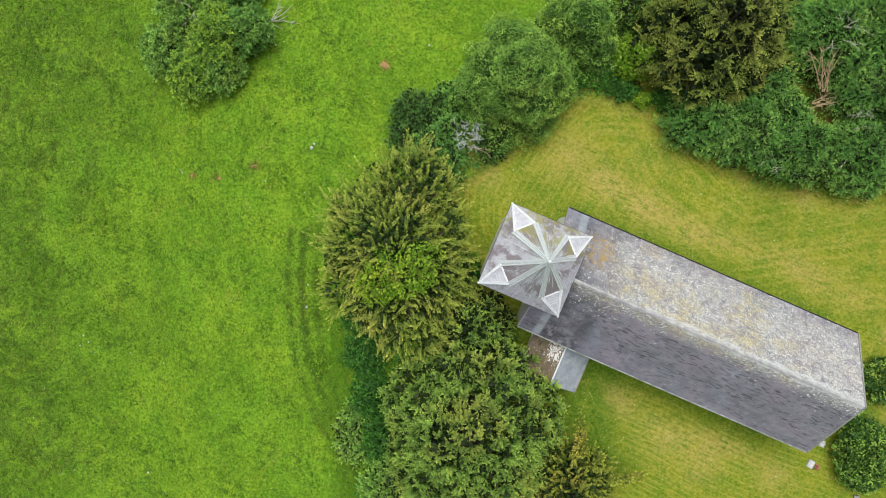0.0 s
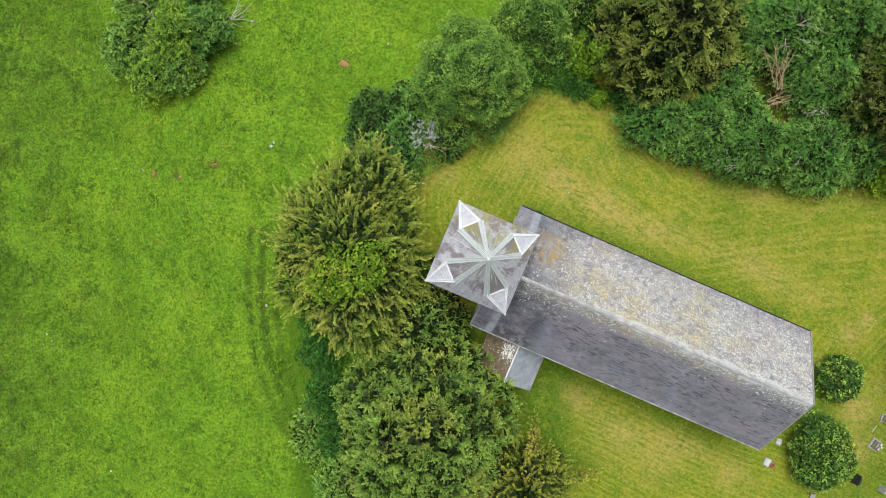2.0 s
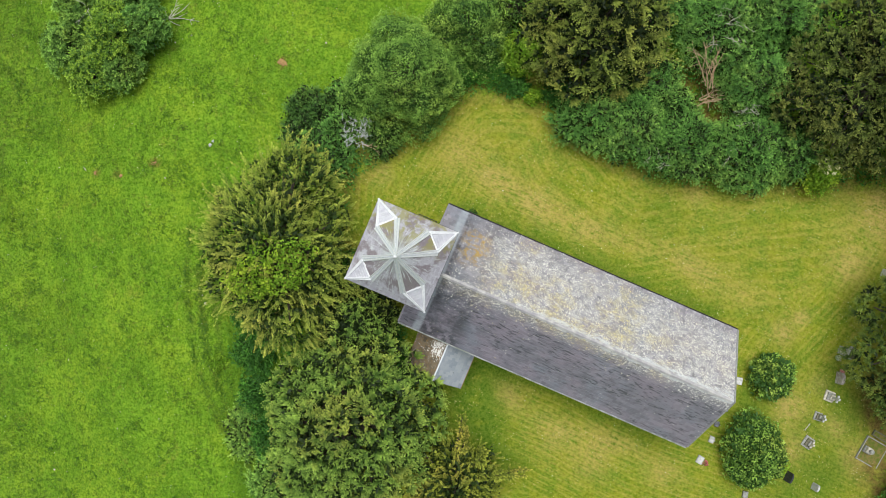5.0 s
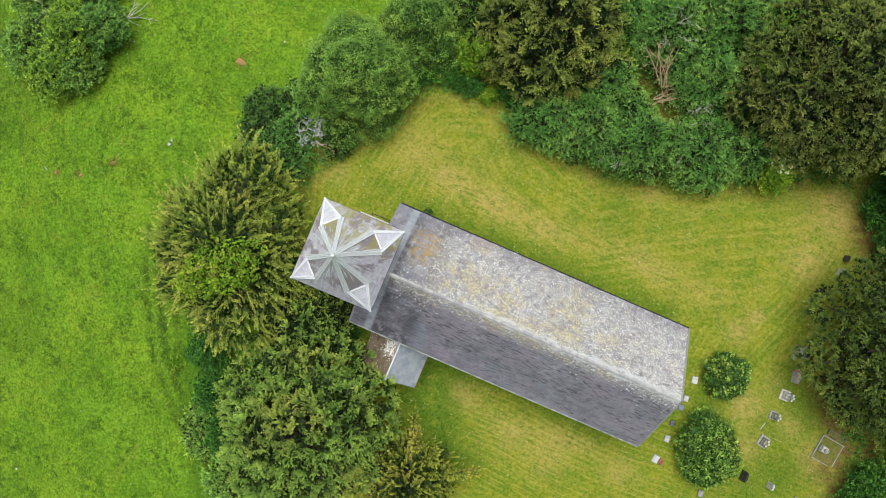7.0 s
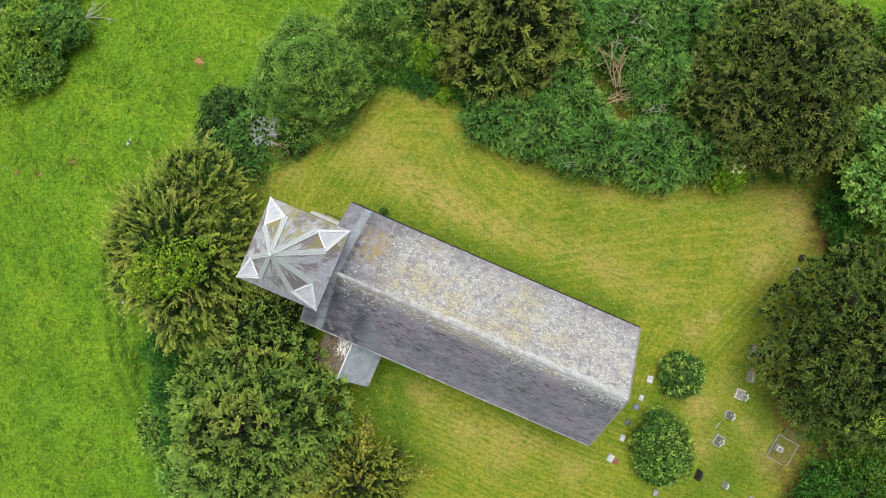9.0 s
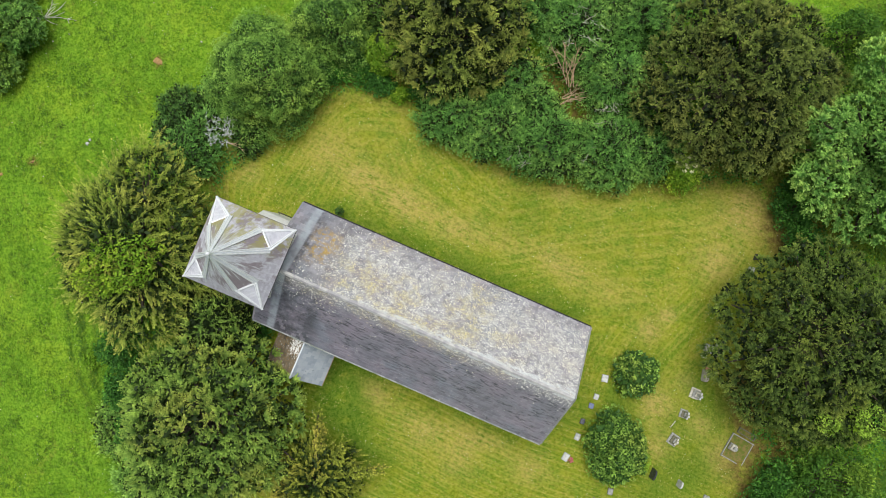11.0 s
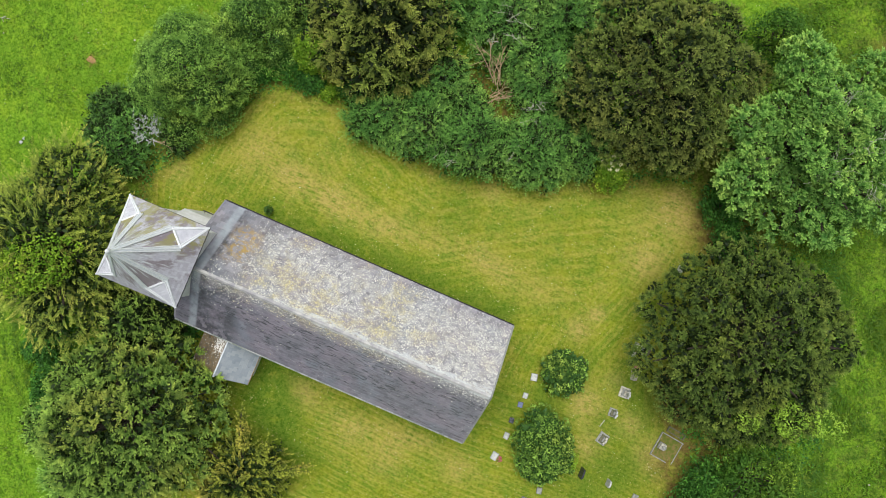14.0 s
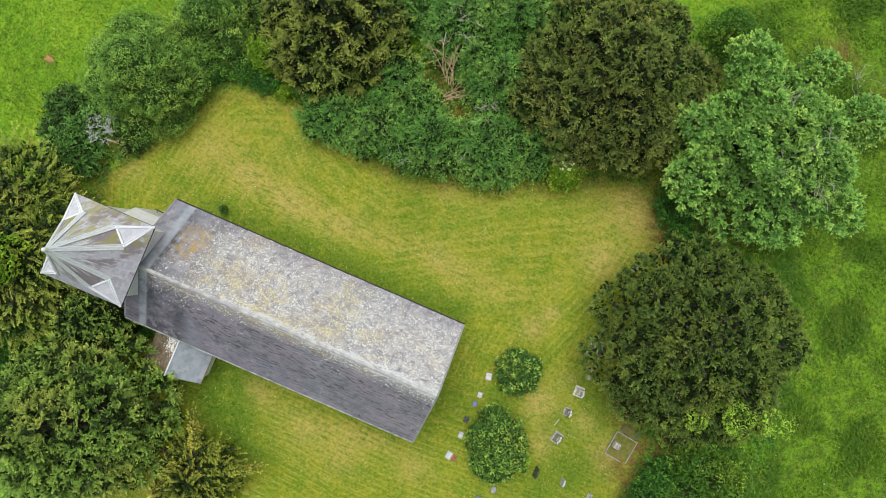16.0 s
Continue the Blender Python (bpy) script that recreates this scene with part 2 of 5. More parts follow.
    if not south:
        o = k.calc("MULTIPLY", k.step(k.calc("ABSOLUTE", k.calc("SUBTRACT", u, 3.7)), 1.2, 0.3), k.step(k.calc("ABSOLUTE", k.calc("SUBTRACT", v, 2.0)), 1.5, 0.4))
        o = k.calc("MULTIPLY", o, k.step(k.noise(p, 2.4, 6, 0.75), 0.45, 0.60))
        c = k.mix(k.calc("MULTIPLY", o, 0.8), c, LICHEN_ORANGE)
    k.bump(k.noise(p, 14, 4), 0.35, 0.01)
    return k.done(c, k.step(spot, 0, 1, 0.5, 0.85), 0, 0.4)


def porch_mat(name, base, other, blotch, level, patch=False):
    k = Mat(name)
    p = k.pos()
    c = k.mix(k.random(), base, other)
    c = k.mix(k.step(k.noise(p, 0.9, 4, 0.6), 0.4, 0.65, 0, 0.6), c, other)
    c = k.mix(k.step(k.noise(p, 4.5, 3, 0.6), level, level + 0.06, 0, 0.9), c, blotch)
    if patch:
        q = k.pos(-AXIS, (CHURCH[0], CHURCH[1], 0))
        u, v, z = k.split(q)
        near = k.calc("MULTIPLY", k.step(k.calc("ABSOLUTE", k.calc("SUBTRACT", u, 4.15)), 0.75, 0.1), k.step(k.calc("ABSOLUTE", k.calc("ADD", v, 4.65)), 0.9, 0.2))
        c = k.mix(k.step(k.noise(q, 8.0, 4, 0.7), 0.52, 0.62, 0, 0.7), c, (0.27, 0.16, 0.05))
        c = k.mix(k.step(k.calc("ADD", k.noise(q, 9.0, 3, 0.6), k.calc("MULTIPLY", near, 0.2)), 0.63, 0.67), c, (0.78, 0.77, 0.72))
    k.bump(k.noise(p, 14, 4), 0.3, 0.01)
    return k.done(c, 0.6, 0, 0.35)


def spire_mat(name="slate_spire", stain=0.47):
    k = Mat(name)
    p = k.pos(-AXIS, (CHURCH[0], CHURCH[1], 0))
    u, v, z = k.split(p)
    c = k.mix(k.random(), (0.52, 0.49, 0.55), (0.66, 0.64, 0.70))
    # streaks run down from the top
    way = k.calc("ARCTAN2", v, u)
    out = k.calc("SQRT", k.calc("ADD", k.calc("MULTIPLY", u, u), k.calc("MULTIPLY", v, v)))
    fan = k.node("ShaderNodeCombineXYZ", X=k.calc("MULTIPLY", way, 6.0), Y=k.calc("MULTIPLY", out, 0.8), Z=0.0).outputs[0]
    broad = k.node("ShaderNodeCombineXYZ", X=k.calc("MULTIPLY", way, 2.2), Y=k.calc("MULTIPLY", out, 1.1), Z=3.0).outputs[0]
    c = k.mix(k.step(k.noise(broad, 1.0, 4, 0.65), stain, stain + 0.12, 0, 0.75), c, (0.25, 0.19, 0.205))
    c = k.mix(k.calc("MULTIPLY", k.step(k.noise(fan, 2.0, 4, 0.6), 0.53, 0.63), k.step(out, 2.9, 0.6, 0.25, 0.9)), c, (0.80, 0.82, 0.84))
    c = k.mix(k.step(k.noise(fan, 3.4, 4, 0.7), 0.60, 0.70, 0, 0.5), c, (0.20, 0.17, 0.19))
    moss = k.calc("MULTIPLY", k.step(v, 0.3, 1.2), k.step(k.noise(broad, 1.6, 5, 0.7), 0.44, 0.56))
    c = k.mix(k.calc("MULTIPLY", moss, 0.7), c, (0.40, 0.37, 0.10))
    # wash of whitish run-off below the top
    c = k.mix(k.calc("MULTIPLY", k.step(z, 11.6, 14.0), k.step(k.noise(fan, 1.2, 4), 0.35, 0.6, 0.2, 0.8)), c, (0.70, 0.77, 0.76))
    k.bump(k.noise(p, 14, 4), 0.3, 0.01)
    return k.done(c, 0.5, 0, 0.4)


SLATE_PURPLE, SLATE_DARK, SLATE_BLUE = (0.29, 0.25, 0.29), (0.060, 0.063, 0.07), (0.22, 0.245, 0.28)
LICHEN_WHITE, LICHEN_YELLOW, LICHEN_ORANGE = (0.78, 0.77, 0.69), (0.66, 0.58, 0.28), (0.46, 0.29, 0.04)
LICHEN_GREY, LICHEN_CRUST = (0.44, 0.45, 0.43), (0.64, 0.67, 0.66)

MAT = {
    "grass": grass_mat(),
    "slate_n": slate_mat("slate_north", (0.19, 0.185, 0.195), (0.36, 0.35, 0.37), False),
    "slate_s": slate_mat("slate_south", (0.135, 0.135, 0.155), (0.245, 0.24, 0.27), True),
    "slate_spire": spire_mat(),
    "slate_stained": spire_mat("slate_stained", 0.33),
    "slate_moss": porch_mat("slate_moss", (0.10, 0.085, 0.06), (0.19, 0.155, 0.10), (0.70, 0.68, 0.62), 0.66, True),
    "slate_blue": porch_mat("slate_blue", (0.23, 0.27, 0.30), (0.35, 0.38, 0.40), (0.14, 0.17, 0.18), 0.66),
    "lead": plain_mat("lead_white", (0.82, 0.83, 0.83), (0.72, 0.74, 0.75), 5.0, 0.5),
    "lead_grey": plain_mat("lead_grey", (0.78, 0.80, 0.82), (0.62, 0.66, 0.70), 4.0, 0.5),
    "broach": plain_mat("broach_slate", (0.66, 0.66, 0.69), (0.54, 0.54, 0.58), 3.0, 0.5),
    # near-black greens for crown cores: the shade of deep gaps as colour
    "deep_shade_leaf": leaf_mat("deep_shade_leaf", (0.010, 0.022, 0.004), (0.022, 0.042, 0.008), (0.025, 0.04, 0.008)),
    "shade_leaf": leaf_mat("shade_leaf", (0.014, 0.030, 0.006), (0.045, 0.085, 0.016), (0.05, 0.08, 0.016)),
    "render": plain_mat("limewash", (0.89, 0.88, 0.83), (0.76, 0.75, 0.68), 2.0, 0.9),
    "stone": plain_mat("grave_stone", (0.36, 0.36, 0.33), (0.20, 0.21, 0.18), 9.0, 0.85),
    "old_stone": plain_mat("mottled_stone", (0.34, 0.27, 0.23), (0.55, 0.53, 0.47), 7.0, 0.85),
    "stone_pale": plain_mat("pale_stone", (0.62, 0.59, 0.49), (0.36, 0.34, 0.26), 8.0, 0.85),
    "soil": plain_mat("soil", (0.20, 0.15, 0.05), (0.09, 0.13, 0.012), 5.0, 0.95),
    "marble": plain_mat("white_marble", (0.58, 0.58, 0.56), (0.36, 0.37, 0.34), 7.0, 0.5),
    "granite": plain_mat("black_granite", (0.03, 0.032, 0.038), (0.06, 0.065, 0.075), 20.0, 0.25),
    "blue_granite": plain_mat("blue_granite", (0.10, 0.13, 0.24), (0.18, 0.21, 0.32), 20.0, 0.35),
    "iron": plain_mat("iron", (0.02, 0.02, 0.022), (0.05, 0.045, 0.04), 15.0, 0.6),
    "ridge": plain_mat("ridge_clay", (0.36, 0.35, 0.36), (0.58, 0.57, 0.53), 2.6, 0.7),
    "gutter": plain_mat("gutter_grey", (0.40, 0.42, 0.40), (0.20, 0.23, 0.19), 3.0, 0.6),
    "moss_stone": plain_mat("moss_stone", (0.17, 0.16, 0.11), (0.09, 0.10, 0.05), 9.0, 0.9),
    "bark": plain_mat("bark", (0.05, 0.04, 0.03), (0.09, 0.075, 0.055), 8.0, 0.95),
    "dead": plain_mat("dead_wood", (0.50, 0.50, 0.39), (0.30, 0.30, 0.22), 9.0, 0.9),
    "lichen_twig": plain_mat("lichened_twig", (0.56, 0.58, 0.55), (0.36, 0.39, 0.35), 9.0, 0.9),
    "stem": plain_mat("bare_stem", (0.46, 0.34, 0.19), (0.28, 0.20, 0.11), 9.0, 0.9),
    "sand": plain_mat("sandy_earth", (0.42, 0.25, 0.10), (0.28, 0.18, 0.07), 9.0, 0.95),
    "wood": plain_mat("weathered_wood", (0.35, 0.22, 0.11), (0.24, 0.16, 0.09), 9.0, 0.85),
    "yew_gold": leaf_mat("yew_gold", (0.08, 0.14, 0.017), (0.62, 0.72, 0.11), (0.76, 0.74, 0.14)),
    "yew_green": leaf_mat("yew_green", (0.045, 0.115, 0.019), (0.51, 0.75, 0.12), (0.67, 0.74, 0.13)),
    "yew_dark": leaf_mat("yew_dark", (0.026, 0.05, 0.01), (0.34, 0.44, 0.08), (0.42, 0.46, 0.09)),
    "yew_deep": leaf_mat("yew_deep", (0.02, 0.05, 0.01), (0.28, 0.4, 0.065), (0.37, 0.45, 0.068)),
    "yew_olive": leaf_mat("yew_olive", (0.045, 0.08, 0.013), (0.5, 0.63, 0.105), (0.62, 0.65, 0.12)),
    "sallow": leaf_mat("sallow", (0.06, 0.15, 0.024), (0.48, 0.82, 0.14), (0.6, 0.86, 0.14)),
    "yew_bronze": leaf_mat("yew_bronze", (0.06, 0.095, 0.011), (0.56, 0.62, 0.08), (0.72, 0.62, 0.11)),
    "scrub": leaf_mat("scrub", (0.042, 0.13, 0.024), (0.27, 0.57, 0.095), (0.38, 0.65, 0.115)),
    "hawthorn": leaf_mat("hawthorn", (0.06, 0.17, 0.014), (0.54, 0.8, 0.09), (0.58, 0.82, 0.1)),
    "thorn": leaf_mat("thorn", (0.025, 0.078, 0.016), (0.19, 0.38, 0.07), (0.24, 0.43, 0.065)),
    "ash": leaf_mat("ash", (0.06, 0.2, 0.035), (0.52, 0.86, 0.17), (0.64, 0.88, 0.18), 0.35, 0.3),
    "lime": leaf_mat("lime", (0.1, 0.24, 0.012), (0.44, 0.66, 0.055), (0.54, 0.68, 0.05)),
    "sycamore": leaf_mat("sycamore", (0.03, 0.1, 0.012), (0.22, 0.46, 0.05), (0.42, 0.62, 0.055), 0.25),
    "laurel": leaf_mat("laurel", (0.03, 0.1, 0.012), (0.46, 0.74, 0.12), (0.58, 0.76, 0.13)),
    "bramble": leaf_mat("bramble", (0.022, 0.085, 0.013), (0.15, 0.4, 0.05), (0.17, 0.48, 0.045)),
    "rust": leaf_mat("rust", (0.13, 0.17, 0.016), (0.25, 0.22, 0.03), (0.30, 0.13, 0.04)),
    "blade": leaf_mat("blade", (0.09, 0.22, 0.009), (0.19, 0.36, 0.018), (0.26, 0.38, 0.02)),
    "rank": leaf_mat("rank_blade", (0.05, 0.13, 0.008), (0.12, 0.24, 0.014), (0.18, 0.25, 0.02)),
    "petal": leaf_mat("petal", (0.55, 0.04, 0.05), (0.70, 0.30, 0.32), (0.75, 0.6, 0.55)),
    "cream": leaf_mat("cream", (0.62, 0.62, 0.30), (0.78, 0.76, 0.46), (0.75, 0.72, 0.40)),
    "straw": leaf_mat("straw", (0.40, 0.34, 0.12), (0.62, 0.55, 0.28), (0.66, 0.58, 0.30)),
    "blossom": leaf_mat("blossom", (0.6, 0.62, 0.45), (0.75, 0.75, 0.6), (0.7, 0.7, 0.5)),
}


# ---------------------------------------------------------------- small tools
def part(name, bm, material, parent=None, label="", at=None):
    me = bpy.data.meshes.new(name)
    bm.to_mesh(me)
    bm.free()
    me.materials.append(MAT[material])
    ob = new(name, me)
    if parent:
        ob.parent = parent
    if at:
        ob.matrix_basis = at
    return tagged(ob, label)


def part_np(name, verts, faces, material, parent=None, label=""):
    """A mesh from arrays; every face has as many corners as faces has columns."""
    me = bpy.data.meshes.new(name)
    n, m, c = len(verts), len(faces), faces.shape[1]
    me.vertices.add(n)
    me.loops.add(m * c)
    me.polygons.add(m)
    me.vertices.foreach_set("co", np.ascontiguousarray(verts, dtype=np.float32).ravel())
    me.loops.foreach_set("vertex_index", np.ascontiguousarray(faces, dtype=np.int32).ravel())
    me.polygons.foreach_set("loop_start", np.arange(0, m * c, c, dtype=np.int32))
    me.update(calc_edges=True)
    me.materials.append(MAT[material])
    ob = new(name, me)
    if parent:
        ob.parent = parent
    return tagged(ob, label)


def thing(name, label, category, at, group="", kind=""):
    ob = new(name)
    ob.empty_display_size = 0.2
    ob.matrix_basis = at
    return tagged(ob, label, category, group, kind)


def box(x0, x1, y0, y1, z0, z1, bevel=0.0, bm=None):
    bm = bm or bmesh.new()
    v = [bm.verts.new(p) for p in ((x0, y0, z0), (x1, y0, z0), (x1, y1, z0), (x0, y1, z0), (x0, y0, z1), (x1, y0, z1), (x1, y1, z1), (x0, y1, z1))]
    for f in ((3, 2, 1, 0), (4, 5, 6, 7), (0, 1, 5, 4), (1, 2, 6, 5), (2, 3, 7, 6), (3, 0, 4, 7)):
        bm.faces.new([v[i] for i in f])
    if bevel:
        bmesh.ops.bevel(bm, geom=bm.edges[:], offset=bevel, segments=2, affect="EDGES", profile=0.6)
    return bm


def tube(points, radii, sides=7, bm=None):
    """A round bar along points, of the radii given, closed at its ends."""
    bm = bm or bmesh.new()
    rings = []
    pts = [Vector(p) for p in points]
    for i, p in enumerate(pts):
        d = (pts[min(i + 1, len(pts) - 1)] - pts[max(i - 1, 0)]).normalized()
        a = d.orthogonal().normalized()
        b = d.cross(a)
        rings.append([bm.verts.new(p + radii[i] * (math.cos(t) * a + math.sin(t) * b)) for t in (2 * math.pi * k / sides for k in range(sides))])
    for r, s in zip(rings, rings[1:]):
        # line up the two rings so that the tube does not twist
        k0 = min(range(sides), key=lambda k: (s[k].co - r[0].co).length)
        s[:] = s[k0:] + s[:k0]
        for k in range(sides):
            bm.faces.new((r[k], r[(k + 1) % sides], s[(k + 1) % sides], s[k]))
    bm.faces.new(rings[0][::-1])
    bm.faces.new(rings[-1])
    return bm


def prism(profile, x0, x1, bm=None):
    """A profile of (y, z) drawn out from x0 to x1."""
    bm = bm or bmesh.new()
    a = [bm.verts.new((x0, y, z)) for y, z in profile]
    b = [bm.verts.new((x1, y, z)) for y, z in profile]
    n = len(profile)
    bm.faces.new(a[::-1])
    bm.faces.new(b)
    for i in range(n):
        bm.faces.new((a[i], a[(i + 1) % n], b[(i + 1) % n], b[i]))
    bmesh.ops.recalc_face_normals(bm, faces=bm.faces[:])
    return bm


# ---------------------------------------------------------------- ground
YARD = [(-3.5, -34), (-4.5, -20), (-5.5, -8), (-5.0, 1), (-2.0, 6.0), (3.5, 8.6), (9.5, 12.0), (16, 15), (30, 17), (41, 14), (46, 7), (47, -6), (45, -16), (42, -34)]
# the mown part, inside the trees
LAWN = [(4, -34), (1.0, -14), (2.5, -6), (0.5, 1.5), (1.6, 4.6), (5.0, 6.9), (8.0, 9.5), (10.0, 10.3), (13.2, 9.7), (15.0, 9.2), (16.2, 7.4), (18.2, 6.4), (21.2, 4.3), (27, 3.6), (37.5, 4.0), (40.5, 0.5), (39, -5), (36.5, -10), (37.6, -14.5), (35, -22), (34, -34)]
FIELD_X = [-400, -100, -30, -23, -20, -14, -10, -4, 10, 30, 45, 60, 100, 400]
FIELD_Z = [-20, -13, -9.3, -8.2, -6.5, -4.5, -4.0, -3.4, -2.8, -2.2, -1.6, -1.8, -3, -6]


def inside(poly, x, y):
    """Signed distance to a polygon's edge, positive inside."""
    x, y = np.asarray(x, float), np.asarray(y, float)
    best = np.full(x.shape, 1e9)
    odd = np.zeros(x.shape, bool)
    for (ax, ay), (bx, by) in zip(poly, poly[1:] + poly[:1]):
        dx, dy = bx - ax, by - ay
        t = np.clip(((x - ax) * dx + (y - ay) * dy) / (dx * dx + dy * dy), 0, 1)
        best = np.minimum(best, np.hypot(x - ax - t * dx, y - ay - t * dy))
        cross = (ay > y) != (by > y)
        with np.errstate(divide="ignore", invalid="ignore"):
            odd ^= cross & (x < ax + (y - ay) / (by - ay if by != ay else 1e-9) * dx)
    return np.where(odd, best, -best)


def smooth(a, b, v):
    t = np.clip((v - a) / (b - a), 0, 1)
    return t * t * (3 - 2 * t)


def ground_z(x, y):
    x, y = np.asarray(x, float), np.asarray(y, float)
    field = np.interp(x, FIELD_X, FIELD_Z) + 0.12 * np.sin(x * 0.9 + 1.3 * np.sin(y * 0.5)) * np.cos(y * 0.7 + 0.4 * x)
    yard = -0.3 - 0.028 * np.clip(y + 4, -14, 14) - 0.012 * np.clip(x - 28, 0, 16) * (y > -100)
    yard = yard + 0.03 * np.sin(x * 0.8 + y * 0.3) * np.cos(y * 0.9)
    w = smooth(-3.2, 0.6, inside(YARD, x, y))
    return field * (1 - w) + yard * w


def gz(x, y):
    return float(ground_z(np.array([x]), np.array([y]))[0])


def blob(x, y, cx, cy, r, s=1.0):
    return s * np.exp(-(((x - cx) / r) ** 2 + ((y - cy) / r) ** 2))


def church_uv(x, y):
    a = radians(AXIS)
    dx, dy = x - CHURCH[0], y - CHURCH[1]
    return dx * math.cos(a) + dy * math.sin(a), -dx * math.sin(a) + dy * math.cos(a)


def rut_way(x, y):
    """Distance from the old wheel rut."""
    d = np.full(np.shape(x), 1e9)
    for (ax, ay), (bx, by) in zip(RUT, RUT[1:]):
        t = np.clip(((x - ax) * (bx - ax) + (y - ay) * (by - ay)) / ((bx - ax) ** 2 + (by - ay) ** 2), 0, 1)
        d = np.minimum(d, np.hypot(x - ax - t * (bx - ax), y - ay - t * (by - ay)))
    return d


def build_ground():
    far = [1.5, 4, 9, 18, 35, 70, 150, 320, 700, 1500]
    xs = np.concatenate([[-42 - d for d in far[::-1]], np.arange(-42, 64.01, 0.3), [64 + d for d in far]])
    ys = np.concatenate([[-24 - d for d in far[::-1]], np.arange(-24, 24.01, 0.3), [24 + d for d in far]])
    X, Y = np.meshgrid(xs, ys)
    x, y = X.ravel(), Y.ravel()
    z = ground_z(x, y)
    nx, ny = len(xs), len(ys)
    i = (np.arange(ny - 1)[:, None] * nx + np.arange(nx - 1)[None, :]).ravel()
    ob = part_np("ground", np.stack([x, y, z], 1), np.stack([i, i + 1, i + nx + 1, i + nx], 1), "grass")
    me = ob.data
    me.polygons.foreach_set("use_smooth", np.ones(len(i), bool))
    lawn = inside(LAWN, x, y)
    wob = 0.5 * np.sin(x * 1.7 + y) + 0.4 * np.sin(y * 2.3 - x * 0.8)
    u, v = church_uv(x, y)
    dry = sum(blob(x, y, *b) for b in DRY) * (0.85 + 0.6 * smooth(28, 30, x))
    # scorched strips where the mower turns along both sides of the nave
    strip = np.exp(-(((v - 6.6 - 0.3 * np.sin(u * 0.5)) / 0.9) ** 2)) + 0.7 * np.exp(-(((v + 6.4 + 0.3 * np.sin(u * 0.6)) / 0.7) ** 2)) * smooth(5, 7, u)
    dry = dry + strip * smooth(1, 4, u) * smooth(26, 21, u) * (0.55 + 0.3 * np.sin(u * 1.1 + 0.7) * np.sin(u * 0.43))
    lush = sum(blob(x, y, *b) for b in LUSH) + 0.8 * smooth(2.0, 0.2, np.abs(v) - 3.95) * smooth(0.5, 2, u) * smooth(22, 20, u)
    rank = 0.35 * smooth(-21, -27, x + 2.5 * np.sin(y * 0.35) + 1.2 * np.sin(y * 0.9 + x * 0.4)) + smooth(43.5, 46, x) * 1.0 + 0.7 * np.exp(-(((x + 28.3 - 0.22 * (y - 6)) / 0.8) ** 2)) * smooth(0.5, 2.5, y) * smooth(11.5, 9.5, y) + 0.9 * smooth(-30.6, -31.8, x + 1.2 * np.sin(y * 0.5) + 0.8 * np.sin(y * 1.3 + 1)) + 0.4 * smooth(7, 14, y) * smooth(-19, -25, x) + sum(blob(x, y, *b) for b in RANK)
    rut = rut_way(x, y)
    rut = (np.exp(-((rut / 0.3) ** 2)) + 0.75 * np.exp(-(((rut - 1.0) / 0.3) ** 2))) * (0.75 + 0.25 * np.sin(y * 1.9)) * smooth(2.5, 0.5, y)
    earth = sum(blob(x, y, *b) for b in SOIL) + 0.75 * smooth(1.2, -0.6, lawn) * smooth(-7, -1.5, lawn)
    mow = np.where(v > 0, lawn * 0.75 + 0.25 * v, v) + 0.25 * np.sin(u * 0.4)
    for name, val in (("yard", smooth(-0.7, 0.5, lawn + 0.35 * wob)), ("dry", np.clip(dry, 0, 1)), ("rank", np.clip(rank, 0, 1)), ("mow", mow), ("earth", np.clip(earth, 0, 1)), ("lush", np.clip(lush, 0, 1)), ("rut", np.clip(rut, 0, 1))):
        a = me.attributes.new(name, "FLOAT", "POINT")
        a.data.foreach_set("value", val.astype(np.float32))
    return tagged(ob, "green meadow and mown yellowing churchyard grass on a low mound", "ground", kind="structure")


# (x, y, radius[, strength])
DRY = [(13, 6, 3.0, 0.2), (26, 0.5, 4.0, 0.15), (36, 1.2, 3.0, 0.25), (8.6, 6.3, 1.6, 0.9), (11, 4.3, 1.2, 0.8), (14, 2.6, 1.3, 0.7), (38, 2.4, 1.7, 1.0), (35, -1.5, 1.3, 0.6), (31.7, -4.9, 0.5, 1.0), (30.5, -6.0, 0.8, 0.7), (30.9, -11, 1.2, 0.8), (34, -12.3, 0.8, 0.8), (35.2, -14.5, 1.0, 0.8), (31, -13.8, 0.9, 0.7), (17.5, -14.2, 1.4, 0.9), (14.8, -12.8, 1.4, 0.7), (12, -10, 1.2, 0.6), (22, -15.5, 1.0, 0.6), (24.5, 3.3, 0.6, 0.8), (18, 0.6, 1.3, 0.5), (33, -9.5, 0.6, 0.6), (3.2, 5.0, 1.0, 0.8)]
